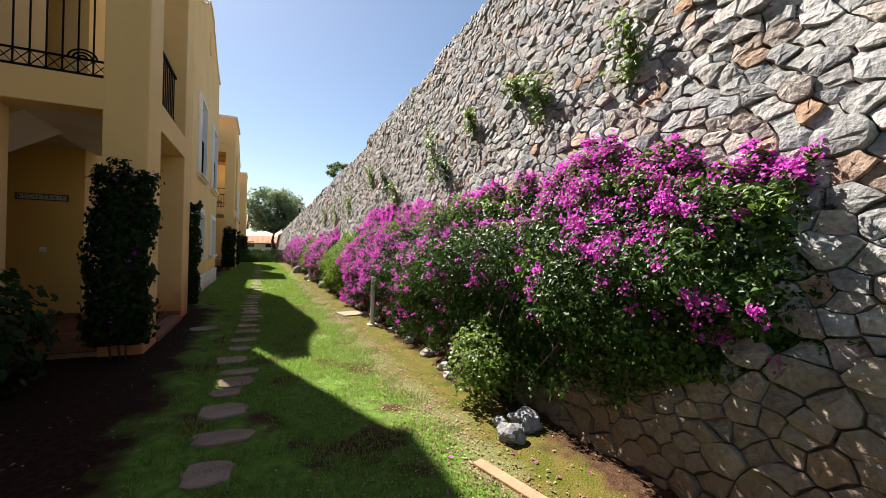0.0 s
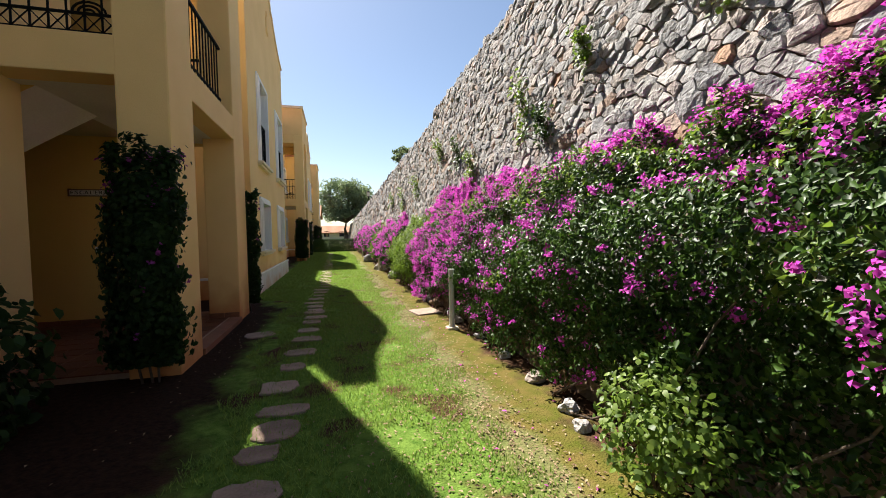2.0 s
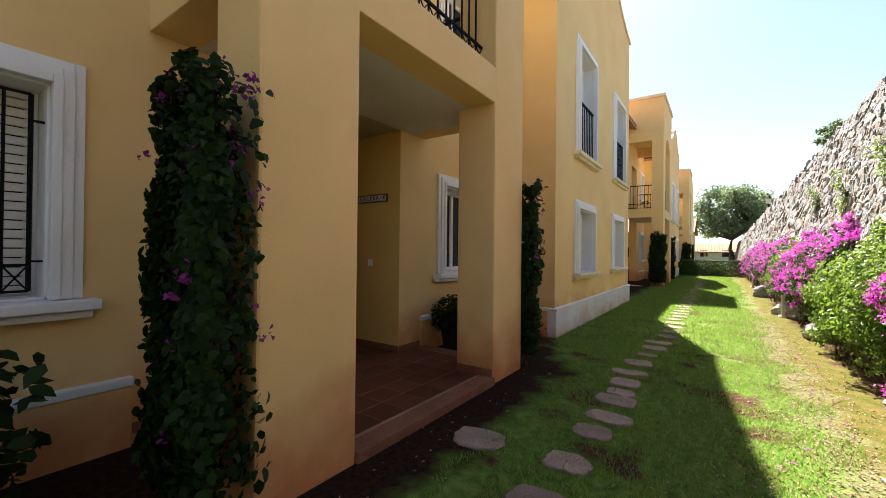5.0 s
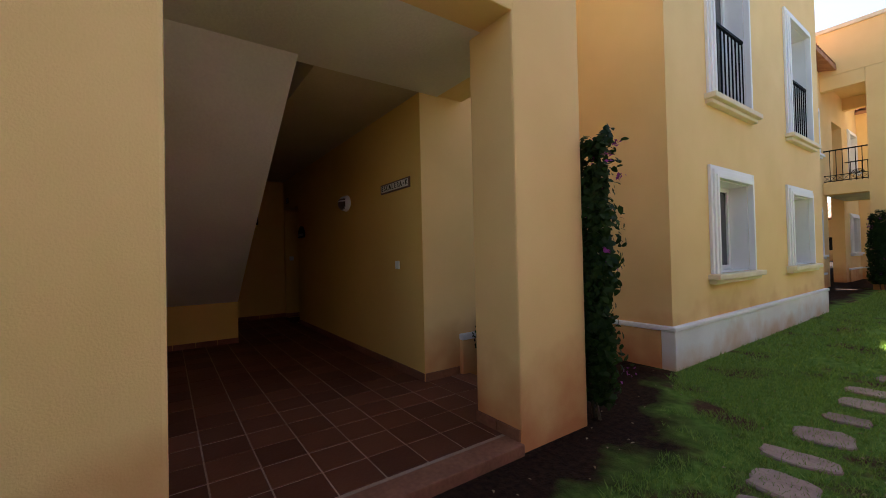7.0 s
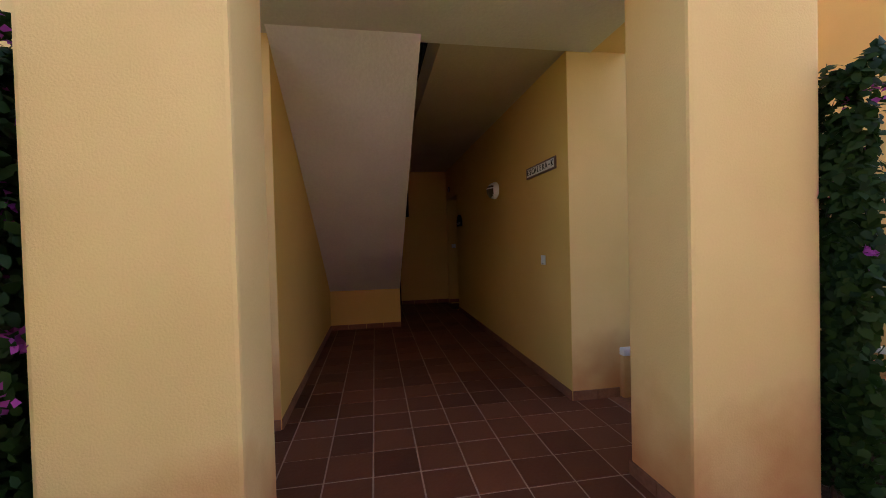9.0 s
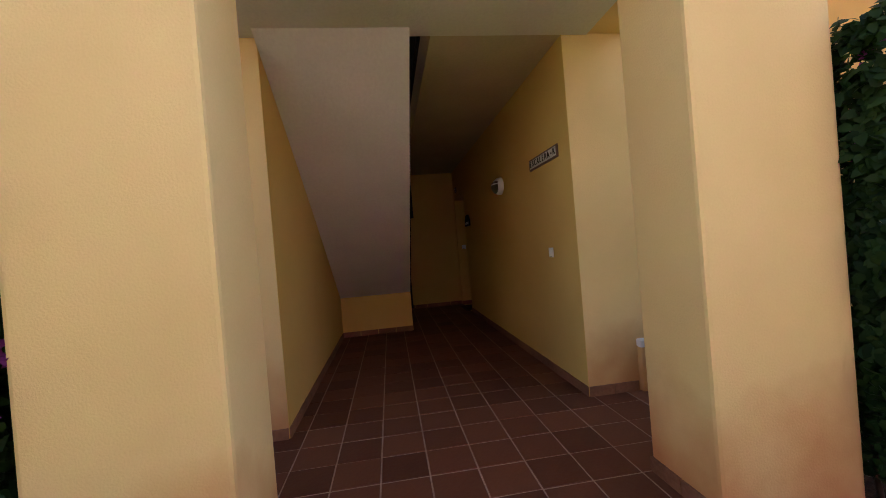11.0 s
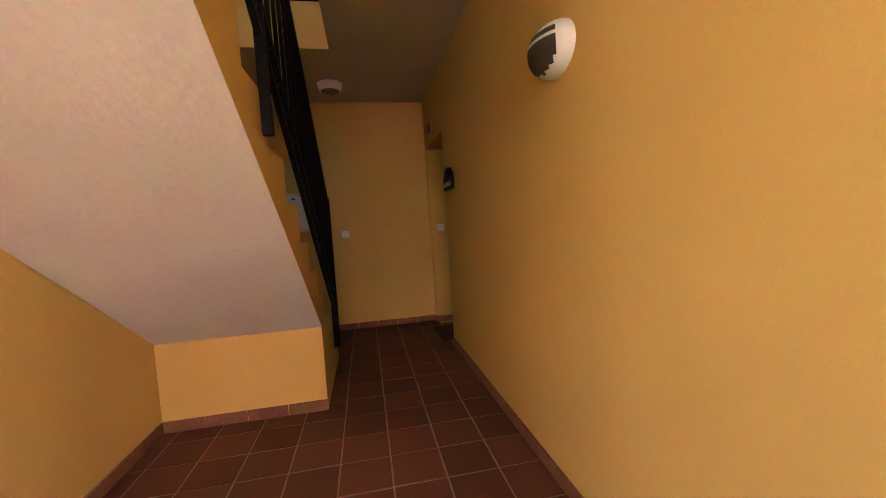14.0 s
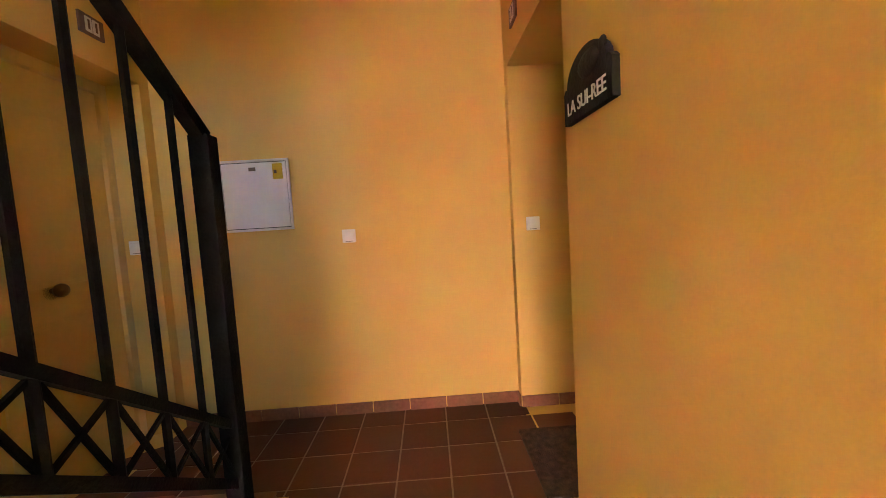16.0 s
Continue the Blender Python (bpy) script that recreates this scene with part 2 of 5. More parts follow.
def ground_material():
    m = bpy.data.materials.new("lawn_and_soil")
    m.use_nodes = True
    nt, n = m.node_tree, m.node_tree.nodes
    bsdf = n["Principled BSDF"]
    co, sep = n.new("ShaderNodeTexCoord"), n.new("ShaderNodeSeparateXYZ")
    nt.links.new(co.outputs["Object"], sep.inputs[0])

    def noi(scale, detail=5):
        k = n.new("ShaderNodeTexNoise")
        k.inputs["Scale"].default_value, k.inputs["Detail"].default_value = scale, detail
        nt.links.new(co.outputs["Object"], k.inputs["Vector"])
        return k.outputs[0]

    def ramp(src, lo, hi, a, b):
        r = n.new("ShaderNodeValToRGB")
        r.color_ramp.elements[0].position, r.color_ramp.elements[1].position = a, b
        r.color_ramp.elements[0].color, r.color_ramp.elements[1].color = (*lo, 1), (*hi, 1)
        nt.links.new(src, r.inputs[0])
        return r.outputs[0]

    def edge(x, width, rising, bend=False):
        """A ragged border at x: 1 on one side, 0 on the other; bend: it runs up to the walls past the porch."""
        a = n.new("ShaderNodeMath")
        a.operation = "MULTIPLY_ADD"
        a.inputs[1].default_value = 0.9
        nt.links.new(noi(2.6, 8), a.inputs[0])
        nt.links.new(sep.outputs[0], a.inputs[2])
        src = a.outputs[0]
        if bend:
            k, s = n.new("ShaderNodeMapRange"), n.new("ShaderNodeMath")
            k.inputs[1].default_value, k.inputs[2].default_value = 2.6, 4.2
            k.inputs[3].default_value, k.inputs[4].default_value = 0.0, 0.9
            nt.links.new(sep.outputs[1], k.inputs[0])
            nt.links.new(src, s.inputs[0])
            nt.links.new(k.outputs[0], s.inputs[1])
            src = s.outputs[0]
        r = n.new("ShaderNodeMapRange")
        r.inputs[1].default_value, r.inputs[2].default_value = x + 0.45 - width, x + 0.45 + width
        r.inputs[3].default_value, r.inputs[4].default_value = (0, 1) if rising else (1, 0)
        nt.links.new(src, r.inputs[0])
        return r.outputs[0]

    def mixed(f, a, b):
        k = n.new("ShaderNodeMix")
        k.data_type = "RGBA"
        nt.links.new(f, k.inputs[0])
        nt.links.new(a, k.inputs[6])
        nt.links.new(b, k.inputs[7])
        return k.outputs[2]
    lawn = ramp(noi(14), (0.06, 0.12, 0.016), (0.15, 0.23, 0.042), 0.3, 0.7)
    bare = ramp(noi(30), (0.045, 0.022, 0.013), (0.10, 0.052, 0.03), 0.3, 0.7)
    lawn = mixed(ramp(noi(1.7, 6), (0, 0, 0), (1, 1, 1), 0.54, 0.62), lawn, bare)
    dry = ramp(noi(40), (0.10, 0.115, 0.035), (0.20, 0.18, 0.08), 0.3, 0.7)
    moss = ramp(noi(6), (0.080, 0.090, 0.012), (0.145, 0.108, 0.032), 0.35, 0.65)
    # Bed soil by the house, darkened below the other soils to deepen its shade
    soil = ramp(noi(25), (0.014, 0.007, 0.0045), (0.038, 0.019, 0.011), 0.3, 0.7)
    red = ramp(noi(25), (0.045, 0.024, 0.014), (0.10, 0.055, 0.032), 0.3, 0.7)
    col = mixed(edge(2.38, 0.10, True), lawn, dry)
    col = mixed(edge(2.62, 0.08, True), col, moss)
    col = mixed(edge(3.05, 0.07, True), col, red)
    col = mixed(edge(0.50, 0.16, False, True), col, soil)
    nt.links.new(col, bsdf.inputs["Base Color"])
    bsdf.inputs["Roughness"].default_value = 0.95
    bsdf.inputs["Specular IOR Level"].default_value = 0.05
    b = n.new("ShaderNodeBump")
    b.inputs["Strength"].default_value, b.inputs["Distance"].default_value = 0.8, 0.02
    nt.links.new(noi(70, 4), b.inputs["Height"])
    nt.links.new(b.outputs[0], bsdf.inputs["Normal"])
    return m


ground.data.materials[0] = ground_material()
tagged(ground, "green lawn bordered by moss and bare reddish soil", "ground", kind="structure")


# ---- houses ----
def rail_run(name, a, b, height, parent=None, gap=0.13, band=0.17, posts=True):
    """An iron rail: handrail, two chords with crossed bars between them, uprights."""
    a, b = Vector(a), Vector(b)
    d = b - a
    count = max(2, round(Vector((d.x, d.y, 0)).length / gap))
    up = Vector((0, 0, 1))
    bm = bmesh.new()
    for h, r in ((height, 0.024), (band, 0.015), (0.0, 0.017)):
        add_bar(bm, a + up * h, b + up * h, r, 4)
    for i in range(count + 1):
        p = a + d * (i / count)
        if 0 < i < count or not posts:
            add_bar(bm, p, p + up * height, 0.0095, 6)
        if i < count:
            q = a + d * ((i + 1) / count)
            add_bar(bm, p + up * 0.008, q + up * (band - 0.008), 0.006, 4)
            add_bar(bm, p + up * (band - 0.008), q + up * 0.008, 0.006, 4)
    return bm_ob(name, bm, IRON, parent)


def window(parent, x, y0, y1, z0, z1, tall=False, shut=False, grille=False):
    """A window in a wall that faces east: moulded surround, reveal, sash, panes, sill. y0..z1 is the opening."""
    w = empty("window")
    w.parent = parent
    bm = bmesh.new()
    t = 0.15
    for far, near, out in ((t, t * 0.66, 0.035), (t * 0.66, t * 0.3, 0.055), (t * 0.3, 0.0, 0.07)):
        add_box(bm, (x, y0 - far, z0), (x + out, y0 - near, z1 + far), 0.006)
        add_box(bm, (x, y1 + near, z0), (x + out, y1 + far, z1 + far), 0.006)
        add_box(bm, (x, y0 - near, z1 + near), (x + out - 0.001, y1 + near, z1 + far), 0.006)
    for lo, hi in (((x - 0.3, y0 - 0.004, z0), (x, y0 + 0.012, z1)), ((x - 0.3, y1 - 0.012, z0), (x, y1 + 0.004, z1)),
                   ((x - 0.3, y0, z1 - 0.012), (x, y1, z1 + 0.004)), ((x - 0.3, y0, z0 - 0.004), (x, y1, z0 + 0.012))):
        add_box(bm, lo, hi)
    bm_ob("surround", bm, TRIM, w)
    bm = bmesh.new()
    xs = x - 0.24
    for a, b in ((y0 + 0.012, y0 + 0.07), (y1 - 0.07, y1 - 0.012), ((y0 + y1) / 2 - 0.035, (y0 + y1) / 2 + 0.035)):
        add_box(bm, (xs - 0.03, a, z0 + 0.012), (xs + 0.03, b, z1 - 0.012), 0.005)
    for a, b in ((z0 + 0.012, z0 + 0.07), (z1 - 0.07, z1 - 0.012)):
        add_box(bm, (xs - 0.028, y0 + 0.07, a), (xs + 0.028, y1 - 0.07, b), 0.005)
    bm_ob("sash", bm, TRIM, w)
    for a, b in ((y0 + 0.07, (y0 + y1) / 2 - 0.035), ((y0 + y1) / 2 + 0.035, y1 - 0.07)):
        box("pane", (xs - 0.004, a, z0 + 0.07), (xs + 0.004, b, z1 - 0.07), GLASS, w, 0)
    drop = z0 + 0.02 if shut else z1 - 0.32
    bm = bmesh.new()
    z = z1 - 0.02
    while z > drop:
        add_box(bm, (xs + (0.032 if shut else -0.06), y0 + 0.03, z - 0.052), (xs + (0.048 if shut else -0.04), y1 - 0.03, z - 0.004), 0.005)
        z -= 0.055
    bm_ob("shutter", bm, SHUTTER, w)
    bm = bmesh.new()
    add_box(bm, (x - 0.02, y0 - 0.22, z0 - 0.07), (x + 0.13, y1 + 0.22, z0 - 0.005), 0.012)
    add_box(bm, (x - 0.02, y0 - 0.19, z0 - 0.12), (x + 0.08, y1 + 0.19, z0 - 0.07), 0.012)
    bm_ob("sill", bm, CREAM if x > -1 else TRIM, w)
    if tall:
        rail_run("guard", (x - 0.02, y0 + 0.01, z0 + 0.06), (x - 0.02, y1 - 0.01, z0 + 0.06), 0.92, w, 0.12, band=0.0, posts=False)
    if grille:
        bm = bmesh.new()
        xg = x - 0.05
        n = 9
        ya, yb, za, zb = y0 + 0.07, y1 - 0.07, z0 + 0.05, z1 - 0.07
        for i in range(n + 1):
            y = ya + (yb - ya) * i / n
            add_bar(bm, (xg, y, za), (xg, y, zb), 0.012 if i in (0, n) else 0.008, 6)
            if i < n:
                y2 = ya + (yb - ya) * (i + 1) / n
                add_bar(bm, (xg, y, za), (xg, y2, za + 0.15), 0.006, 4)
                add_bar(bm, (xg, y, za + 0.15), (xg, y2, za), 0.006, 4)
        for z in (za, za + 0.15, zb):
            add_bar(bm, (xg, ya, z), (xg, yb, z), 0.010, 4)
        for z in (za + 0.17, zb - 0.15):
            add_bar(bm, (xg, y0, z), (xg, ya, z), 0.009, 4)
            add_bar(bm, (xg, yb, z), (xg, y1, z), 0.009, 4)
        bm_ob("grille", bm, IRON, w)
    return w


def glass():
    m = bpy.data.materials.new("window_glass")
    m.use_nodes = True
    b = m.node_tree.nodes["Principled BSDF"]
    b.inputs["Base Color"].default_value = (0.02, 0.025, 0.03, 1)
    b.inputs["Roughness"].default_value = 0.04
    b.inputs["Specular IOR Level"].default_value = 0.6
    return m


GLASS = glass()


def gable(y0, y1, z0, parent):
    """The curved gable over the block's face."""
    mid, half = (y0 + y1) / 2, (y1 - y0) / 2
    side = [(half, 0.0), (half, 0.16), (half - 0.14, 0.20)]
    for i in range(9):
        t = i / 8
        side.append((half - 0.14 - (half - 1.25) * t, 0.20 + 1.05 * (0.35 * t + 0.65 * t * t)))
    side += [(1.05, 1.40), (0.8, 1.46)]
    for i in range(6):
        a = i / 5 * math.pi / 2
        side.append((0.75 * math.cos(a), 1.5 + 0.5 * math.sin(a)))
    side = [(u, v * 0.62) for u, v in side]
    outline = [(mid + u, z0 + v) for u, v in side] + [(mid - u, z0 + v) for u, v in reversed(side[:-1])]
    bm = bmesh.new()
    fr = [bm.verts.new((BLOCK, y, z)) for y, z in outline]
    bk = [bm.verts.new((BLOCK - 0.25, y, z)) for y, z in outline]
    bm.faces.new(fr)
    bm.faces.new(bk[::-1])
    k = len(outline)
    for i in range(k):
        bm.faces.new((fr[i], bk[i], bk[(i + 1) % k], fr[(i + 1) % k]))
    bm_ob("gable", bm, STUCCO, parent)
    bm = bmesh.new()
    for (ya, za), (yb, zb) in zip(outline[1:-2], outline[2:-1]):
        vs = [bm.verts.new(p) for p in ((BLOCK + 0.04, ya, za), (BLOCK + 0.04, yb, zb), (BLOCK - 0.3, yb, zb), (BLOCK - 0.3, ya, za),
                                        (BLOCK + 0.04, ya, za + 0.06), (BLOCK + 0.04, yb, zb + 0.06), (BLOCK - 0.3, yb, zb + 0.06), (BLOCK - 0.3, ya, za + 0.06))]
        for f in ((0, 1, 2, 3), (4, 5, 6, 7), (0, 1, 5, 4), (2, 3, 7, 6), (1, 2, 6, 5), (0, 3, 7, 4)):
            bm.faces.new([vs[i] for i in f])
    bm_ob("coping", bm, CREAM, parent)


def roof_plane(name, x0, x1, y0, y1, z0, z1, along, parent):
    """A roof of barrel tiles: slope rises from the eave (0) to the ridge (1), along x or y."""
    bm = bmesh.new()
    pitch, seg = 0.22, 6
    if along == "x":
        length, n = x1 - x0, int((y1 - y0) / pitch)
    else:
        length, n = y1 - y0, int((x1 - x0) / pitch)
    for i in range(n):
        ring = []
        for k in range(seg + 1):
            a = math.pi * k / seg
            s, h = pitch * (i + 0.5) - math.cos(a) * pitch * 0.5, 0.07 * math.sin(a)
            if along == "x":
                ring.append((bm.verts.new((x0, y0 + s, z0 + h)), bm.verts.new((x1, y0 + s, z1 + h))))
            else:
                ring.append((bm.verts.new((x0 + s, y0, z0 + h)), bm.verts.new((x0 + s, y1, z1 + h))))
        for p, q in zip(ring, ring[1:]):
            bm.faces.new((p[0], q[0], q[1], p[1]))
    c = [(x0, y0, z0), (x1, y0, z1 if along == "x" else z0), (x1, y1, z1), (x0, y1, z0 if along == "x" else z1)]
    top = [bm.verts.new(p) for p in c]
    low = [bm.verts.new((p[0], p[1], p[2] - 0.12)) for p in c]
    bm.faces.new(top)
    bm.faces.new(low)
    for i in range(4):
        bm.faces.new((top[i], low[i], low[(i + 1) % 4], top[(i + 1) % 4]))
    return bm_ob(name, bm, ROOFTILE, parent)


def skirting(name, a, b, out, parent=None, z=FLOOR, h=0.072):
    """A run of skirting tiles from a to b along a wall's foot, standing out towards out."""
    a, b, out = Vector((*a, z)), Vector((*b, z)), Vector((*out, 0))
    d = b - a
    n = max(1, round(d.length / 0.25))
    bm = bmesh.new()
    for i in range(n):
        p, q = a + d * (i / n) + d.normalized() * 0.003, a + d * ((i + 1) / n) - d.normalized() * 0.003
        vs = []
        for zz, o in ((0.0, 0.012), (h, 0.012), (h, -0.01), (0.0, -0.01)):
            vs.append((bm.verts.new(p + out * o + Vector((0, 0, zz))), bm.verts.new(q + out * o + Vector((0, 0, zz)))))
        for k in range(4):
            bm.faces.new((vs[k][0], vs[k][1], vs[(k + 1) % 4][1], vs[(k + 1) % 4][0]))
        bm.faces.new([v[0] for v in vs])
        bm.faces.new([v[1] for v in vs])
    return bm_ob(name, bm, TERRA_EDGE, parent)


P1A, P1B, P2A, P2B, DEEP = -0.73, -0.085, 1.71, 2.38, -0.43
BL0, BL1 = 4.20, 10.15
EAVE = 7.0


def house():
    h = empty("house")
    # porch tower
    for a, b in ((P1A, P1B), (P2A, P2B)):
        box("pillar", (DEEP, a, -0.1), (0, b, 6.3), STUCCO, h, 0.018)
    box("balcony_edge", (FACE, P1A + 0.003, CEIL), (-0.003, P2B - 0.003, UPPER + 0.04), STUCCO, h, 0.012)
    mesh_ob("porch_soffit", [(FACE, P1A + 0.3, CEIL - 0.004), (-0.3, P1A + 0.3, CEIL - 0.004), (-0.3, P2B - 0.3, CEIL - 0.004), (FACE, P2B - 0.3, CEIL - 0.004)],
            [(0, 1, 2, 3)], SOFFIT, h)
    # the arch over the balcony
    bm = bmesh.new()
    mid, r = (P1B + P2A) / 2, (P2A - P1B) / 2
    pts = [(P1B, 5.35)] + [(mid - r * math.cos(i / 12 * math.pi), 5.35 + 0.85 * math.sin(i / 12 * math.pi)) for i in range(13)] + [(P2A, 5.35)]
    for w in (0.0, DEEP):
        for (ya, za), (yb, zb) in zip(pts, pts[1:]):
            if yb - ya > 1e-6:
                bm.faces.new([bm.verts.new(p) for p in ((w, ya, za), (w, yb, zb), (w, yb, 6.3), (w, ya, 6.3))])
    for (ya, za), (yb, zb) in zip(pts, pts[1:]):
        if yb - ya > 1e-6:
            bm.faces.new([bm.verts.new(p) for p in ((0, ya, za), (0, yb, zb), (DEEP, yb, zb), (DEEP, ya, za))])
    bm_ob("arch", bm, STUCCO, h)
    box("tower_top", (FACE, P1A + 0.002, 6.3), (0, P2B - 0.002, 7.62), STUCCO, h, 0.012)
    for a, b in ((P1A, P1A + 0.25), (P2B - 0.25, P2B)):
        box("lintel", (FACE, a + 0.003, 5.9), (DEEP - 0.002, b - 0.003, 6.298), STUCCO, h, 0.008)
    box("cornice", (FACE - 0.4, P1A - 0.06, 7.62), (0.06, P2B + 0.06, 7.74), CREAM, h, 0.02)
    rail_run("balcony_rail", (-0.16, P1B, UPPER + 0.10), (-0.16, P2A, UPPER + 0.10), 0.92, h)
    rail_run("balcony_rail", (FACE, P1A + 0.16, UPPER + 0.10), (DEEP, P1A + 0.16, UPPER + 0.10), 0.92, h)
    bm = bmesh.new()
    for k, rad in enumerate((0.13, 0.085, 0.04)):
        arc = [(-0.66 + rad * math.cos(math.pi * i / 8), P1A + 0.15, UPPER + 0.275 + rad * 0.75 * math.sin(math.pi * i / 8)) for i in range(9)]
        for a, b in zip(arc, arc[1:]):
            add_bar(bm, a, b, 0.011, 6)
    bm_ob("rail_crest", bm, IRON, h)
    rail_run("balcony_rail", (FACE, P2B - 0.16, UPPER + 0.10), (DEEP, P2B - 0.16, UPPER + 0.10), 0.92, h)
    # recessed front
    y0, y1 = BL1 - UNIT, BL0
    holes = [(SOUTH, NORTH, -1, UPPER), (0.55, NORTH, UPPER, 5.25), (-2.30, -1.205, 1.0, 2.25), (2.80, 3.88, 1.0, 2.23), (-2.30, -1.22, 3.95, 5.2), (2.80, 3.88, 3.95, 5.2),
             (-5.6, -4.5, 1.0, 2.23), (-5.6, -4.5, 3.95, 5.2)]
    panel("front_wall", facing_x, y0, y1, -0.1, 6.5, holes, FACE - 0.32, FACE, STUCCO, h)
    for a, b, z, zz, _, _ in [(*q, 0, 0) for q in holes[2:]]:
        window(h, FACE, a, b, z, zz, shut=(a < 0), grille=(a < 0 and z < 2))
    for a, b in ((y0 + 0.0, -0.80), (2.29, y1)):
        box("plinth", (FACE - 0.02, a, -0.1), (FACE + 0.045, b, 0.40), STUCCO, h, 0.012)
        box("plinth_band", (FACE - 0.02, a - 0.004, 0.40), (FACE + 0.055, b + 0.004, 0.46), WHITE, h, 0.012)
    roof_plane("roof", FACE + 0.38, FACE - 7.0, y0 - 0.2, y1 + 0.2, 6.55, 8.6, "x", h)
    # gabled block
    holes = [(5.30, 6.38, 0.95, 2.09), (8.16, 9.26, 0.95, 2.09), (5.34, 6.44, 3.08, 5.0), (8.30, 9.42, 3.08, 5.0)]
    panel("block_front", facing_x, BL0, BL1, -0.1, EAVE, holes, BLOCK - 0.32, BLOCK, STUCCO, h)
    panel("block_side", facing_y, FACE, BLOCK - 0.32, -0.1, 6.25, [], BL0, BL0 + 0.25, STUCCO, h)
    panel("block_side", facing_y, FACE, BLOCK - 0.32, -0.1, 6.25, [], BL1 - 0.25, BL1, STUCCO, h)
    for k, (a, b, z, zz) in enumerate(holes):
        window(h, BLOCK, a, b, z, zz, tall=z > 2)
    gable(BL0, BL1, EAVE, h)
    mid = (BL0 + BL1) / 2
    roof_plane("roof", FACE - 5, BLOCK - 0.26, BL0 - 0.12, mid, 6.22, 7.6, "y", h)
    roof_plane("roof", FACE - 5, BLOCK - 0.26, BL1 + 0.12, mid, 6.22, 7.6, "y", h)
    bm = bmesh.new()
    add_box(bm, (BLOCK - 0.1, BL0 - 0.045, -0.1), (BLOCK + 0.045, BL1 + 0.045, 0.40), 0.012)
    bm_ob("plinth", bm, WHITE, h)
    box("plinth", (FACE, BL0 - 0.044, -0.1), (BLOCK - 0.102, BL0 + 0.02, 0.399), STUCCO, h, 0.012)
    bm = bmesh.new()
    add_box(bm, (BLOCK - 0.1, BL0 - 0.06, 0.40), (BLOCK + 0.06, BL1 + 0.06, 0.45), 0.015)
    add_box(bm, (FACE, BL0 - 0.059, 0.40), (BLOCK - 0.1, BL0 + 0.02, 0.449), 0.015)
    bm_ob("plinth_band", bm, WHITE, h)
    bm = bmesh.new()
    for dy in (-0.09, 0, 0.09):
        add_box(bm, (BLOCK - 0.01, mid + dy - 0.035, 7.0 - abs(dy)), (BLOCK + 0.03, mid + dy + 0.035, 7.55 - 2 * abs(dy)), 0.01)
    bm_ob("gable_ornament", bm, STUCCO, h)
    # back of the house
    panel("back_wall", facing_x, BL1 - UNIT, BL1, -0.1, 8.5, [], -9.0, -8.7, STUCCO, h)
    return h


home = tagged(house(), "two-storey ochre stucco house with white window surrounds", "house", "row of houses")
for k in (1, 2):
    copy_thing(home, pose(0, UNIT * k, -0.0))

# ---- the passage under the first house ----
floor = box("floor", (END - 0.2, SOUTH - 0.5, -0.1), (FACE - 0.003, NORTH + 0.62, FLOOR - 0.0035), GROUT, None, 0)
tagged(floor, "square terracotta tiles with pale joints", "floor", kind="structure")
porch_floor = box("porch_floor", (FACE - 0.002, P1A + 0.05, -0.1), (-0.03, 2.19, FLOOR - 0.0035), GROUT, None, 0)
tagged(porch_floor, "tiled porch floor with a low terracotta edge", "floor", kind="structure")
box("edge", (-0.142, P1B, -0.1), (0.025, P2A, FLOOR), TERRA_EDGE, porch_floor, 0.010)
box("edge", (FACE, 2.182, -0.1), (DEEP - 0.002, P2B, FLOOR), TERRA_EDGE, porch_floor, 0.010)

wall_north = panel("wall_north", facing_y, END, FACE - 0.32, -0.1, 6.0, [(-6.56, -5.59, FLOOR, 2.19), (-6.56, -5.59, UPPER, UPPER + 2.06)], NORTH, NORTH + 0.60, STUCCO_DIM)
wall_south = panel("wall_south", facing_y, END, FACE - 0.32, -0.1, 6.0, [(-6.56, -5.62, FLOOR, 2.19), (-6.56, -5.62, UPPER, UPPER + 2.06)], SOUTH - 0.32, SOUTH, STUCCO_DIM)
wall_end = panel("wall_end", facing_x, SOUTH - 0.32, NORTH + 0.32, -0.1, 6.0, [], END - 0.3, END, STUCCO_DIM)
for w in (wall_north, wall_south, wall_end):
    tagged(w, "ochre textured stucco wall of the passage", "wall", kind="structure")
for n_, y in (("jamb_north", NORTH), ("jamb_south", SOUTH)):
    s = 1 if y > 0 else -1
    j = panel(n_, facing_y, FACE - 0.32, FACE - 0.002, -0.1, CEIL - 0.002, [], min(y - s * 0.003, y + s * 0.02), max(y - s * 0.003, y + s * 0.02), STUCCO_DIM)
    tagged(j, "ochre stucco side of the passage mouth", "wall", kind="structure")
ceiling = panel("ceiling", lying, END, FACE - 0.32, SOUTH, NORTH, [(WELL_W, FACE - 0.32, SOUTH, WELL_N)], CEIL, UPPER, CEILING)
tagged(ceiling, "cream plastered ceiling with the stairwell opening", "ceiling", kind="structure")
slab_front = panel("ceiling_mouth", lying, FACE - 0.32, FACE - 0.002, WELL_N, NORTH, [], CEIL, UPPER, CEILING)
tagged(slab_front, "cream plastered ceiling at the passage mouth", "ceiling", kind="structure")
well_edge = panel("well_edge", facing_x, SOUTH, WELL_N, CEIL - 0.002, UPPER + 0.03, [], WELL_W, WELL_W + 0.012, STUCCO_DIM)
tagged(well_edge, "ochre edge of the stairwell opening", "trim", kind="structure")
upper_ceiling = panel("ceiling_upper", lying, END, FACE, SOUTH, NORTH, [], 5.7, 5.85, SOFFIT)
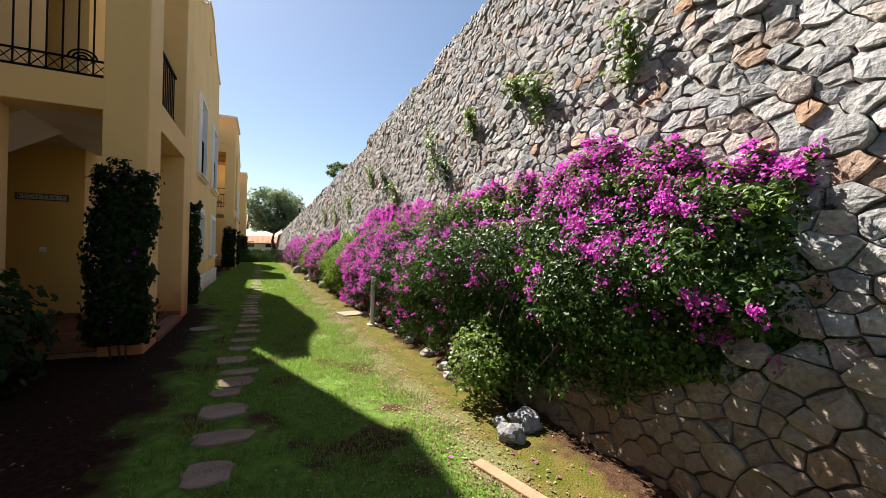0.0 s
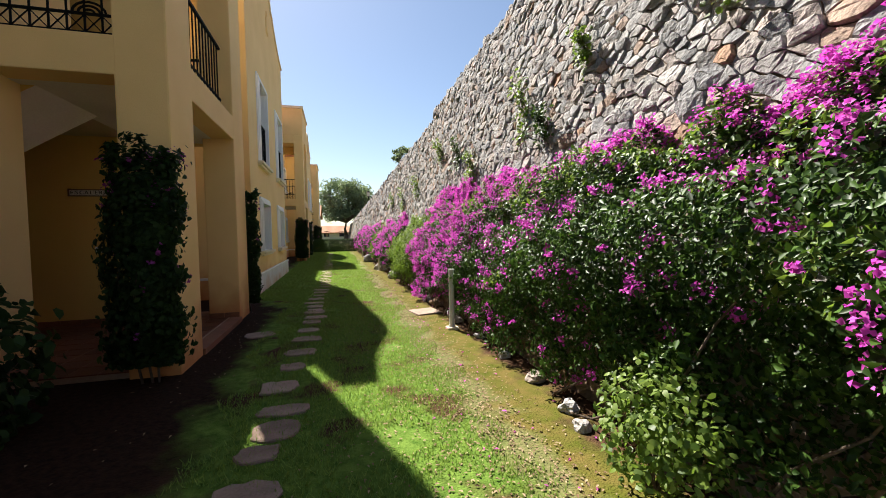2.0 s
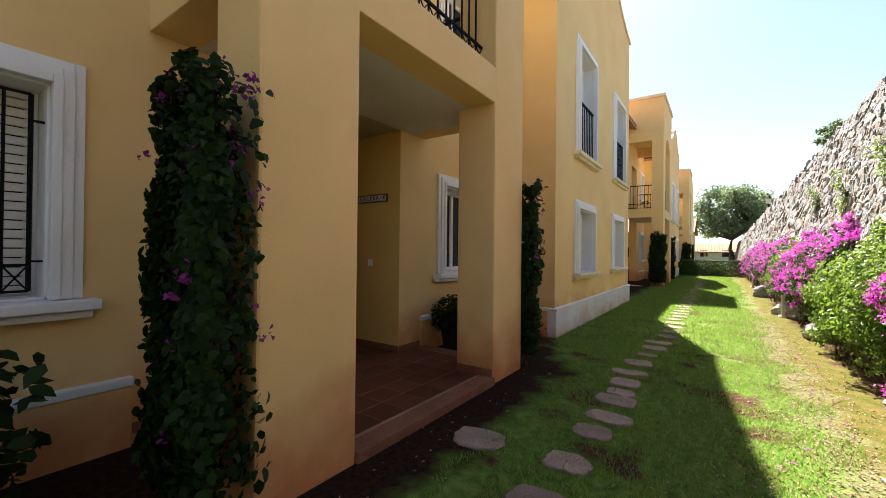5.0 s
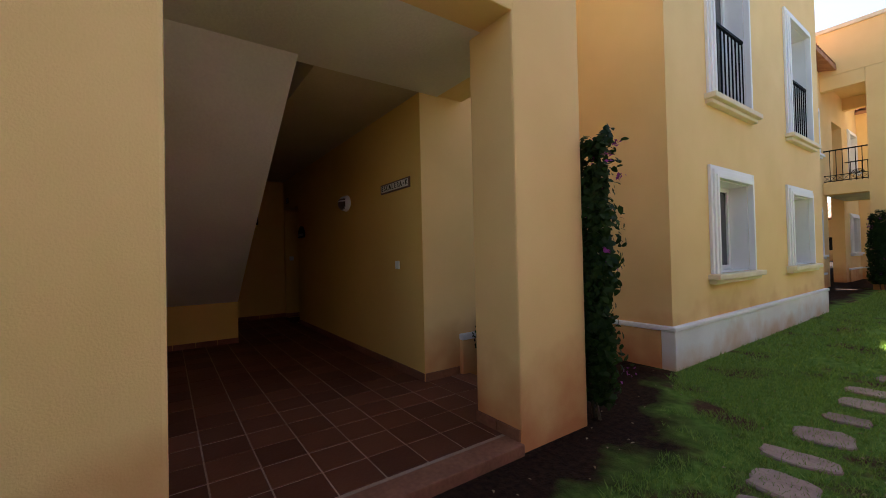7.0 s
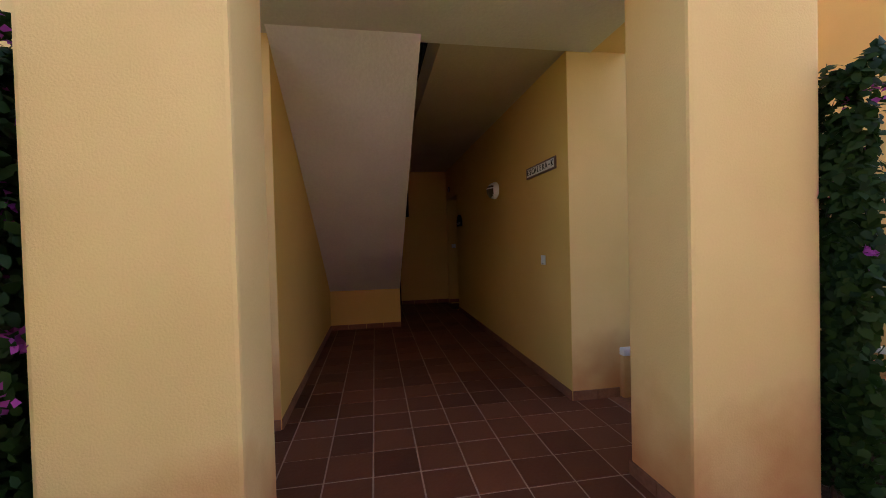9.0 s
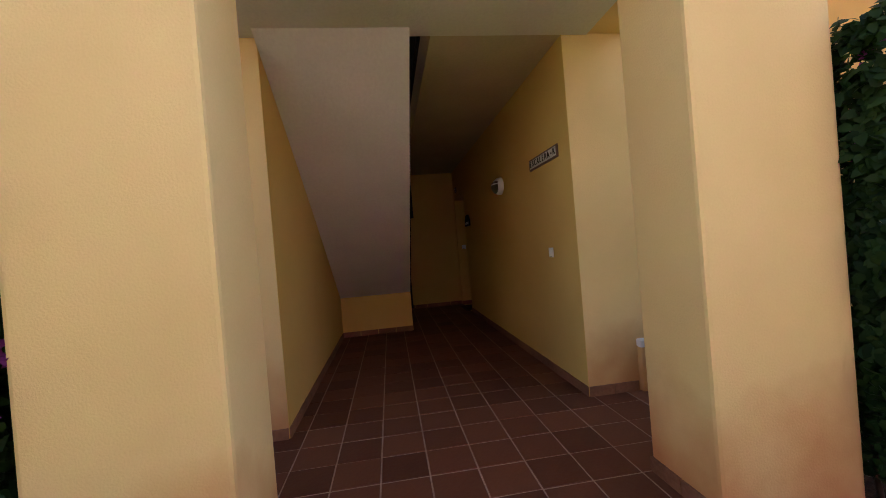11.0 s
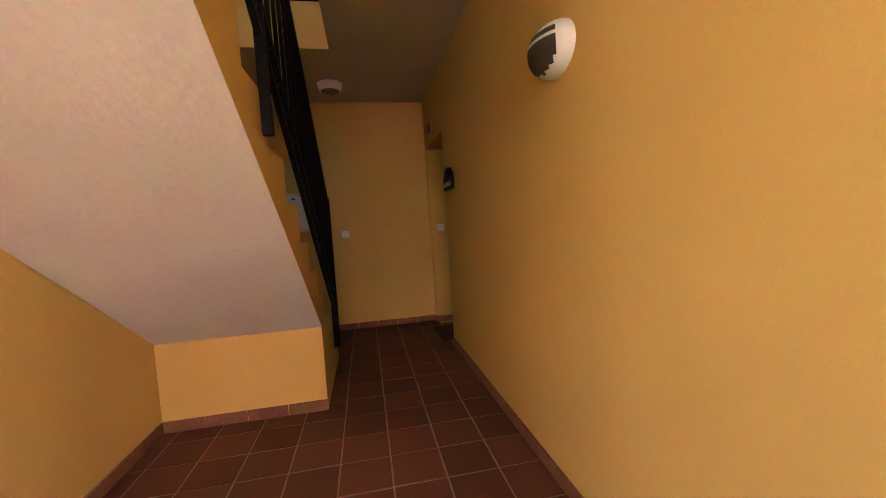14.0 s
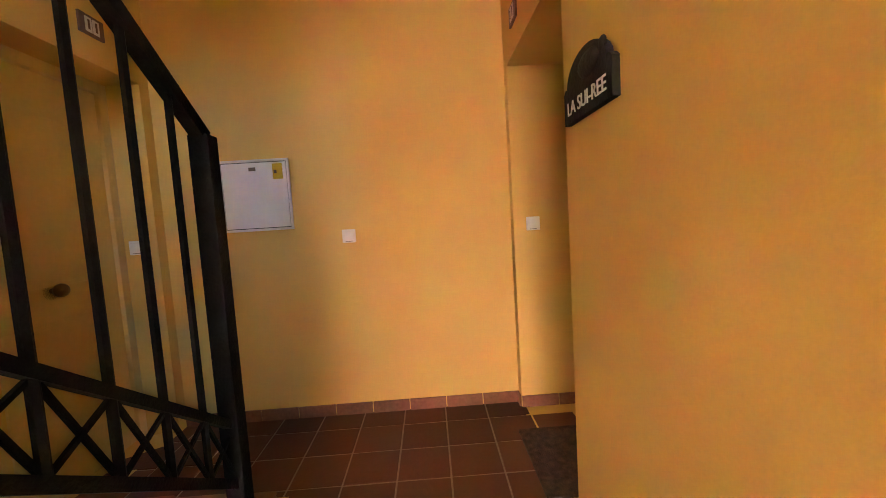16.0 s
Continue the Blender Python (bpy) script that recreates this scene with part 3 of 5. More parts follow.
tagged(upper_ceiling, "cream ceiling of the upper landing", "ceiling", kind="structure")
for k, (a, b, o) in enumerate((((END, NORTH), (-6.56, NORTH), (0, -1)), ((-5.59, NORTH), (FACE, NORTH), (0, -1)), ((END, SOUTH), (END, NORTH), (1, 0)),
                               ((-4.515, SOUTH), (FACE, SOUTH), (0, 1)), ((-4.515, SOUTH), (-4.515, STAIR_N), (1, 0)), ((FACE, NORTH), (FACE, 2.28), (1, 0)),
                               ((FACE, SOUTH), (FACE, -0.80), (1, 0)), ((DEEP, P2A), (-0.01, P2A), (0, -1)), ((-6.56, NORTH), (-6.56, NORTH + 0.48), (1, 0)))):
    tagged(skirting("baseboard", a, b, o), "low terracotta skirting tiles along the wall", "baseboard", kind="structure")


# ---- stairs ----
def staircase():
    st = empty("staircase")
    rise, going, n = 0.195, 0.277, 16
    x1 = -4.22 - going * 5
    run, lift = TOP_X + 4.515, CEIL + 0.02 - 0.650
    sag = (lift - 0.70 * run) / run ** 2
    under = [(-4.515 + run * i / 10, 0.650 + 0.70 * run * i / 10 + sag * (run * i / 10) ** 2) for i in range(11)]
    prof = [(x1, FLOOR - 0.05)]
    for k in range(n):
        prof += [(x1 + going * k, min(UPPER, FLOOR + rise * (k + 1))), (x1 + going * (k + 1), min(UPPER, FLOOR + rise * (k + 1)))]
    prof = [(x, z) for x, z in prof if x <= -1.40] + [(-1.40, UPPER), (-1.40, CEIL + 0.02), *reversed(under), (-4.515, FLOOR - 0.05)]
    bm = bmesh.new()
    a = [bm.verts.new((x, STAIR_N, z)) for x, z in prof]
    b = [bm.verts.new((x, SOUTH + 0.003, z)) for x, z in prof]
    bm.faces.new(a)
    bm.faces.new(b[::-1])
    for i in range(len(prof)):
        bm.faces.new((a[i], b[i], b[(i + 1) % len(prof)], a[(i + 1) % len(prof)]))
    bm_ob("body", bm, STUCCO_DIM, st)
    lower = [(x + 0.0023, z - 0.0033) for x, z in under]
    mesh_ob("soffit", [(x, y, z) for x, z in lower for y in (SOUTH + 0.004, STAIR_N)], [(2 * i, 2 * i + 1, 2 * i + 3, 2 * i + 2) for i in range(10)], SOFFIT, st, True)
    for k in range(n):
        z, x = FLOOR + rise * (k + 1), x1 + going * k
        if x > -1.7 or z > UPPER:
            break
        bm = bmesh.new()
        add_box(bm, (x - 0.02, SOUTH + 0.01, z + 0.002), (x + going - 0.002, STAIR_N - 0.05, z + 0.016), 0.006)
        add_box(bm, (x - 0.012, SOUTH + 0.01, z - rise + 0.018), (x - 0.002, STAIR_N - 0.05, z), 0.0)
        bm_ob("tread", bm, TERRA_EDGE, st)
    return st


tagged(staircase(), "ochre plastered staircase with terracotta treads and a white underside", "stairs")


def stair_rail():
    r = empty("stair_rail")
    y, x0, x1, s = 0.78, -5.20, -5.20 + 27 * 0.1275, 0.70
    z0 = 0.60
    rail_run("balusters", (x0, y, z0), (x1, y, z0 + (x1 - x0) * s), 0.955, r, 0.1275)
    box("newel", (x0 - 0.026, y - 0.026, 0.30), (x0 + 0.026, y + 0.026, z0 + 0.96), IRON, r, 0.005)
    box("newel", (-3.256, y - 0.018, 1.64), (-3.224, y + 0.018, z0 + (-3.24 - x0) * s + 0.95), IRON, r, 0.005)
    return r


tagged(stair_rail(), "black wrought-iron stair rail with crossed bars below", "railing")
wr = tagged(rail_run("landing_rail", (WELL_W - 0.03, SOUTH, UPPER + 0.10), (WELL_W - 0.03, WELL_N, UPPER + 0.10), 0.9), "black wrought-iron rail on the upper landing", "railing")


# ---- retaining wall ----
def top_of_wall(y):
    if y < 0.8:
        return 5.12 - 0.01 * y
    if y < 5.8:
        return 4.88 - 0.03 * (y - 0.8)
    if y < 18:
        return 4.42 - 0.03 * (y - 5.8)
    return max(3.0, 4.05 - 0.03 * (y - 18))


def wall_x(z):
    """The battered face of the retaining wall."""
    return 3.30 + 0.195 * z


def wall_stone_material(name):
    m = bpy.data.materials.new(name)
    m.use_nodes = True
    nt, n = m.node_tree, m.node_tree.nodes
    bsdf = n["Principled BSDF"]
    info, geo, co = n.new("ShaderNodeObjectInfo"), n.new("ShaderNodeNewGeometry"), n.new("ShaderNodeTexCoord")
    add, fr = n.new("ShaderNodeMath"), n.new("ShaderNodeMath")
    fr.operation = "FRACT"
    nt.links.new(info.outputs["Random"], add.inputs[0])
    nt.links.new(geo.outputs["Random Per Island"], add.inputs[1])
    nt.links.new(add.outputs[0], fr.inputs[0])
    ramp = n.new("ShaderNodeValToRGB")
    e = ramp.color_ramp.elements
    e[0].color, e[1].color = (0.245, 0.245, 0.25, 1), (0.52, 0.51, 0.50, 1)
    for p, c in ((0.22, (0.44, 0.425, 0.41)), (0.42, (0.32, 0.32, 0.33)), (0.58, (0.43, 0.375, 0.335)), (0.70, (0.36, 0.305, 0.285)), (0.84, (0.49, 0.475, 0.46)), (0.93, (0.34, 0.20, 0.12))):
        k = e.new(p)
        k.color = (*c, 1)
    nt.links.new(fr.outputs[0], ramp.inputs[0])
    big, small = n.new("ShaderNodeTexNoise"), n.new("ShaderNodeTexNoise")
    for k, s, d in ((big, 7.0, 8), (small, 42.0, 8)):
        k.inputs["Scale"].default_value, k.inputs["Detail"].default_value = s, d
        nt.links.new(co.outputs["Object"], k.inputs["Vector"])
    shade = n.new("ShaderNodeValToRGB")
    shade.color_ramp.elements[0].position, shade.color_ramp.elements[1].position = 0.34, 0.66
    shade.color_ramp.elements[0].color, shade.color_ramp.elements[1].color = (0.40, 0.39, 0.385, 1), (1.20, 1.19, 1.18, 1)
    blend = n.new("ShaderNodeMix")
    blend.inputs[0].default_value = 0.5
    nt.links.new(big.outputs[0], blend.inputs[2])
    nt.links.new(small.outputs[0], blend.inputs[3])
    nt.links.new(blend.outputs[0], shade.inputs[0])
    mul = n.new("ShaderNodeMix")
    mul.data_type, mul.blend_type = "RGBA", "MULTIPLY"
    mul.inputs[0].default_value = 1.0
    nt.links.new(ramp.outputs[0], mul.inputs[6])
    nt.links.new(shade.outputs[0], mul.inputs[7])
    nt.links.new(mul.outputs[2], bsdf.inputs["Base Color"])
    bsdf.inputs["Roughness"].default_value = 0.92
    b = n.new("ShaderNodeBump")
    b.inputs["Strength"].default_value, b.inputs["Distance"].default_value = 1.0, 0.022
    nt.links.new(blend.outputs[0], b.inputs["Height"])
    nt.links.new(b.outputs[0], bsdf.inputs["Normal"])
    return m


# Brown earth stain below, taken darker for the shade beneath the overhanging bush
RUBBLE = stained(wall_stone_material("rubble_stone"), (0.19, 0.12, 0.07), 0.15, 1.25, 1.6)
rng = np.random.default_rng(7)


def retaining_wall():
    ys = [-14 + 0.2 * i for i in range(381)]
    vs, fs = [], []
    for i, y in enumerate(ys):
        t = top_of_wall(y) - 0.03
        vs += [(wall_x(-0.2), y, -0.2), (wall_x(t), y, t), (wall_x(t) + 0.55, y, t), (wall_x(t) + 0.55, y, -0.2)]
        if i:
            a, b = 4 * (i - 1), 4 * i
            fs += [(a + k, b + k, b + (k + 1) % 4, a + (k + 1) % 4) for k in range(4)]
    fs += [(0, 1, 2, 3), tuple(len(vs) - 4 + k for k in range(4))]
    w = mesh_ob("wall_east", vs, fs, MORTAR)
    tagged(w, "high battered retaining wall of rough grey and tan stones", "wall", kind="structure")
    return w


def stone_size(y):
    """Mean breadth of the stones along the wall: blocks at the near end, coarser again far off."""
    if y < 8:
        return 0.120 + 0.035 * min(1.0, max(0.0, (-3.8 - y) / 1.6))
    return 0.120 + 0.27 * min(1.0, (y - 8) / 14)


def scatter(y0, y1, top):
    """Places of stones, unlike in size, that keep their distance; heights are drawn out by LOW."""
    grid, sites, cell = collections.defaultdict(list), [], 0.5
    tries = 120000
    ys, zs, us = y0 + (y1 - y0) * rng.random(tries) ** 1.5, rng.uniform(-0.1, top, tries), rng.random(tries)
    for y, z, u in zip(ys, zs, us):
        r = stone_size(y) * (0.55 + 0.95 * u ** 2.0)
        gy, gz = int(y // cell), int(z * LOW // cell)
        near = [k for a in (-1, 0, 1) for b in (-1, 0, 1) for k in grid[gy + a, gz + b]]
        if all((y - sites[k][0]) ** 2 + ((z * LOW) - sites[k][1]) ** 2 > (0.5 * (r + sites[k][2])) ** 2 for k in near):
            grid[gy, gz].append(len(sites))
            sites.append((y, z * LOW, r))
    return np.array(sites)


LOW = 1.35


def cells(y0, y1, top):
    """Irregular stones that fill the wall face: polygons of (y, height), the larger pushing the smaller back."""
    sites = scatter(y0, y1, top)
    out = []
    for i, (cy, cz, cr) in enumerate(sites):
        d2 = (sites[:, 0] - cy) ** 2 + (sites[:, 1] - cz) ** 2
        near = np.argsort(d2)[1:19]
        w = 2.2 * cr
        poly = [(cy - w, cz - w), (cy + w, cz - w), (cy + w, cz + w), (cy - w, cz + w)]
        for k in near:
            oy, oz, orr = sites[k]
            t = 0.5 + 0.5 * (cr * cr - orr * orr) * 0.22 / max(d2[k], 1e-6)
            nx, nz = oy - cy, oz - cz
            mx, mz = cy + nx * t, cz + nz * t
            res = []
            for p, q in zip(poly, poly[1:] + poly[:1]):
                dp, dq = (p[0] - mx) * nx + (p[1] - mz) * nz, (q[0] - mx) * nx + (q[1] - mz) * nz
                if dp <= 0:
                    res.append(p)
                if dp * dq < 0:
                    f = dp / (dp - dq)
                    res.append((p[0] + (q[0] - p[0]) * f, p[1] + (q[1] - p[1]) * f))
            poly = res
            if len(poly) < 3:
                break
        if len(poly) >= 3:
            out.append([(p[0], p[1] / LOW) for p in poly])
    return out


def stone_mesh(poly):
    """Vertices and faces of one rough stone over its outline: chipped rim, tilted and broken face."""
    p = np.array(poly)
    c = p.mean(0)
    size = np.sqrt(((p - c) ** 2).sum(1)).mean()
    ring = []
    for a, b in zip(p, np.roll(p, -1, 0)):
        ring.append(a)
        if np.linalg.norm(b - a) > 0.07:
            d = b - a
            ring.append(a + d * rng.uniform(0.3, 0.7) + np.array((-d[1], d[0])) * rng.uniform(-0.11, 0.11))
    ring = np.array(ring)
    n = len(ring)
    gap = 1 - min(0.2, 0.0045 / size)
    proud = rng.uniform(0.02, 0.055) * min(1.3, size / 0.10)
    tilt = rng.uniform(-0.22, 0.22, 2)
    peak = c + rng.uniform(-0.4, 0.4, 2) * size
    rough = 0.045 * size
    vs = []
    rims = ((gap, -0.05, 0.0), (gap * 0.99, 0.50, 0.0), (gap * 0.94, 0.90, 1.0), (gap * 0.5, 1.0, 1.4))
    if size < 0.055 or c[0] > 2.0:
        rims = (rims[0], rims[2])
    for scale, h, jig in rims:
        for r in ring:
            q = c + (r - c) * scale + rng.uniform(-1, 1, 2) * rough * jig
            vs.append((q[0], q[1], h if h < 0 else max(0.004, proud * h + (q - c) @ tilt * (h > 0.5) + rng.uniform(-1, 1) * rough * 0.8 * jig)))
    vs.append((peak[0], peak[1], max(0.008, proud * rng.uniform(0.95, 1.2) + (peak - c) @ tilt)))
    fs = []
    last = len(rims) - 1
    for k in range(last):
        for i in range(n):
            a, b = k * n + i, k * n + (i + 1) % n
            fs.append((a, b, b + n, a + n))
    for i in range(n):
        fs.append((last * n + i, last * n + (i + 1) % n, last * n + n))
    world_vs = [(wall_x(z) - d * 0.98, y, z + d * 0.19) for y, z, d in vs]
    return world_vs, fs


# ---- fast meshes of many leaves ----
def many(name, verts, per, faces, mat, parent=None):
    """One mesh of like pieces: verts (N * per, 3), faces as index tuples within a piece."""
    count = len(verts) // per
    k = len(faces[0])
    me = bpy.data.meshes.new(name)
    me.vertices.add(len(verts))
    me.vertices.foreach_set("co", np.asarray(verts, dtype=np.float32).ravel())
    idx = (np.arange(count)[:, None, None] * per + np.array(faces)[None]).reshape(-1)
    me.loops.add(len(idx))
    me.loops.foreach_set("vertex_index", idx.astype(np.int32))
    nf = count * len(faces)
    me.polygons.add(nf)
    me.polygons.foreach_set("loop_start", np.arange(nf, dtype=np.int32) * k)
    me.polygons.foreach_set("loop_total", np.full(nf, k, dtype=np.int32))
    me.update(calc_edges=True)
    me.materials.append(mat)
    ob = new(name, me)
    ob.parent = parent
    return ob


def unit(v):
    return v / np.maximum(np.linalg.norm(v, axis=1, keepdims=True), 1e-6)


def leaves(name, pts, nrm, size, mat, parent=None, wide=0.55, wild=0.8, droop=0.3, full=False):
    """Folded leaves at pts that face roughly along nrm."""
    n = len(pts)
    f = unit(nrm + rng.normal(0, wild, (n, 3)) * 0.6 + np.array((0, 0, 0.25)))
    d = rng.normal(0, 1, (n, 3)) - np.array((0, 0, droop))
    d = unit(d - (d * f).sum(1, keepdims=True) * f)
    s = np.cross(f, d)
    L = size * rng.uniform(0.6, 1.25, (n, 1))
    W = L * wide * 0.5
    base, tip = pts - d * L * 0.5, pts + d * L * 0.5 - f * L * 0.12
    mid = pts - d * L * 0.05 + f * L * 0.04
    if full:
        lo, up = pts - d * L * 0.22 + f * L * 0.05, pts + d * L * 0.16 + f * L * 0.03
        v = np.stack((base, lo + s * W * 0.95, up + s * W * 0.8, tip, up - s * W * 0.8, lo - s * W * 0.95), 1).reshape(-1, 3)
        ob = many(name, v, 6, [(0, 1, 5), (1, 2, 4), (1, 4, 5), (2, 3, 4)], mat, parent)
    else:
        v = np.stack((base, mid + s * W + f * L * 0.10, tip, mid - s * W + f * L * 0.10), 1).reshape(-1, 3)
        ob = many(name, v, 4, [(0, 1, 2), (0, 2, 3)], mat, parent)
    ob["kind"] = "stuff"
    return ob


def bracts(name, centres, nrm, radius, per, size, mat, parent=None):
    """Clusters of papery bracts."""
    c = np.repeat(centres, per, 0)
    k = np.repeat(nrm, per, 0)
    p = c + rng.normal(0, 1, c.shape) * np.repeat(radius, per)[:, None] * 0.6
    ob = leaves(name, p, k, size, mat, parent, wide=0.85, wild=1.2, droop=0.0)
    return ob


def branches(name, starts, ends, r0, mat, parent=None, kinks=3):
    bm = bmesh.new()
    for a, b in zip(starts, ends):
        a, b = Vector(a), Vector(b)
        p = a
        for i in range(kinks):
            q = a.lerp(b, (i + 1) / kinks) + Vector(rng.normal(0, 0.05, 3)) * (b - a).length * (1 if i < kinks - 1 else 0)
            ra, rb = r0 * (1 - 0.75 * i / kinks), r0 * (1 - 0.75 * (i + 1) / kinks)
            m = Matrix.Translation((p + q) / 2) @ (q - p).to_track_quat("Z", "Y").to_matrix().to_4x4()
            bmesh.ops.create_cone(bm, cap_ends=True, segments=6, radius1=ra, radius2=rb, depth=(q - p).length * 1.04, matrix=m)
            p = q
    ob = bm_ob(name, bm, mat, parent, True)
    if name == "stems":
        ob["kind"] = "stuff"
    return ob


def lump(p, scale, seed=0.0):
    return np.array([noise.noise(Vector((a[0] * scale + seed, a[1] * scale, a[2] * scale))) for a in p])


# ---- bougainvillea along the wall ----
def hedge(label, y0, y1, height, count, flower, mat=LEAF, size=0.055, overhang=0.0, foot=0.28, deep=0.48, flower_mat=BRACT, seed=0.0):
    """A climbing hedge against the wall: stems, leaves, flowers. flower: clusters in all."""
    h = empty("bougainvillea_bush" if flower else "leafy_bush", (3.2, (y0 + y1) / 2, 0))
    inv = Matrix.Translation((-3.2, -(y0 + y1) / 2, 0))

    def surface(n, shell):
        y = rng.uniform(y0, y1, n)
        u = rng.uniform(0, 1, n)
        e = np.minimum((y - y0) / 0.55, (y1 - y) / 0.55).clip(0, 1) ** 0.5
        if overhang:
            e = np.minimum(np.where(y < y0 + overhang, 0.45 + 0.55 * (y - y0) / overhang, 1.0), ((y1 - y) / 0.55).clip(0, 1) ** 0.5)
        wav = np.array([noise.noise(Vector((a * 1.1 + seed, 3.3, 0))) for a in y])
        top = height * (0.90 + 0.10 * e) + 0.16 * wav
        low = foot + 0.12 * np.array([noise.noise(Vector((a * 2.1, 9.1 + seed, 0))) for a in y])
        if overhang:
            low = low + np.where(y < y0 + overhang, 0.55 * (1 - (y - y0) / overhang), 0)
        z = np.where(u < 0.78, low + (top - low) * (u / 0.78), top)
        prof = np.clip(np.sin(np.clip((z - low) / (top - low), 0, 1) * math.pi * 0.80 + 0.35), 0.25, 1)
        dep = deep * prof * (0.55 + 0.45 * e)
        if overhang:
            dep = deep * prof * (0.55 + 0.45 * ((y1 - y) / 0.55).clip(0, 1) ** 0.5) * (1 + 0.65 * ((-0.8 - y) / 1.6).clip(0, 1)) * (0.35 + 0.65 * ((y - y0) / 0.5).clip(0, 1))
            # the old end leans out over a hollow
            hollow = ((-1.0 - y) / 1.1).clip(0, 1) * (1 - ((z - 0.75) / 0.55).clip(0, 1))
            dep = dep * (1 - 0.45 * hollow)
        x = wall_x(z) - 0.03 - dep
        back = (u >= 0.78)
        x = np.where(back, x + (wall_x(top) - x) * (u - 0.78) / 0.22, x)
        z = np.where(back, z + 0.16 * np.sin((u - 0.78) / 0.22 * math.pi / 2), z)
        nrm = np.stack((np.where(back, -0.35, -1.0), rng.normal(0, 0.25, n), np.where(back, 1.0, (z - low) / (top - low) - 0.35)), 1)
        p = np.stack((x, y, z), 1)
        nrm = unit(nrm)
        bump = lump(p, 2.6, seed) * 0.27 + lump(p, 6.5, seed + 5) * 0.20
        p = p + nrm * bump[:, None] - nrm * (rng.random(n) ** 1.3 * shell)[:, None]
        p[:, 0] = np.minimum(p[:, 0], wall_x(p[:, 2]) - 0.02)
        return p, nrm, bump

    def local(p):
        return p - np.array((3.2, (y0 + y1) / 2, 0))
    p, k, b = surface(count, 0.50)
    leaves("leaves", local(p), k, size, mat, h, 0.6)
    if overhang:
        p, k, b = surface(26000, 0.06)
        new_growth = (p[:, 2] > height - 0.28 + 0.2 * lump(p, 2.0, 3.0)) | (lump(p, 1.3, 8.0) > 0.46)
        leaves("new_leaves", local(p[new_growth]), k[new_growth], size, LEAF_PALE, h)
    if flower:
        p, k, b = surface(flower * 3, 0.05)
        score = 0.55 * lump(p, 1.7, seed + 11) + 0.8 * lump(p, 5.5, seed + 2) + 0.30 * (p[:, 2] - 1.0) + ((0.15 * (p[:, 1] + 1.6).clip(0, 4) + 0.7 * (-2.9 - p[:, 1]).clip(0, 1.0) * (p[:, 2] - 1.25)) if overhang else 0)
        pick = np.argsort(-score - rng.normal(0, 0.28, len(score)))[:flower]
        p, k = p[pick] + k[pick] * 0.025, k[pick]
        bracts("flowers", local(p), k, rng.uniform(0.020, 0.052, len(p)), 23, 0.024, flower_mat, h)
    n = max(4, int((y1 - y0) * 1.6))
    st = [(3.12 + rng.uniform(-0.1, 0.05) - 3.2, rng.uniform(y0 + 0.3 + overhang * 0.6, y1 - 0.3) - (y0 + y1) / 2, 0.0) for _ in range(n)]
    en = [(s[0] + rng.uniform(0.0, 0.12), s[1] + rng.normal(0, 0.3) - overhang * rng.uniform(0, 0.6), rng.uniform(0.5, height * 0.75)) for s in st]
    branches("stems", st, en, 0.011, BARK, h)
    tagged(h, label, "bush", "bushes along the wall")
    return h


hedge("bougainvillea covered in magenta flowers against the stone wall", -5.40, 3.35, 1.84, 102000, 2400, size=0.045, overhang=1.6, deep=0.42, foot=0.14, seed=1.0)
hedge("leafy green bush growing against the stone wall", 3.55, 6.4, 1.50, 17000, 0, LEAF_PALE, 0.06, deep=0.52, foot=0.16, seed=4.0)
hedge("pink bougainvillea against the stone wall", 6.7, 11.2, 1.58, 15000, 900, size=0.075, seed=7.0)
hedge("pale green bush between the bougainvilleas", 11.3, 13.0, 1.55, 6000, 0, LEAF_PALE, 0.075, seed=8.0)
hedge("pink bougainvillea at the far end of the wall", 13.2, 26.5, 1.60, 18000, 1300, size=0.10, seed=9.0)


def tuft(name, label, at, r, count, size, mat, stretch=(1, 1, 1), nrm=(-1, 0, 0.4), category="plant", group=""):
    """A loose clump of leaves round a point, with a few stems."""
    t = empty(name, at)
    v = rng.normal(0, 1, (count, 3))
    p = unit(v) * (rng.random((count, 1)) ** 0.45) * r * np.array(stretch)
    p += lump(p, 4 / r, at[1])[:, None] * r * 0.25
    leaves("leaves", p, unit(v * 0.6 + np.array(nrm)), size, mat, t, full=True)
    ends = [tuple(q * 0.9) for q in p[:: max(1, count // 9)]]
    branches("stems", [(0.0, 0, -0.9 * r * stretch[2])] * len(ends), ends, max(0.004, r * 0.02), BARK, t)
    return tagged(t, label, category, group)


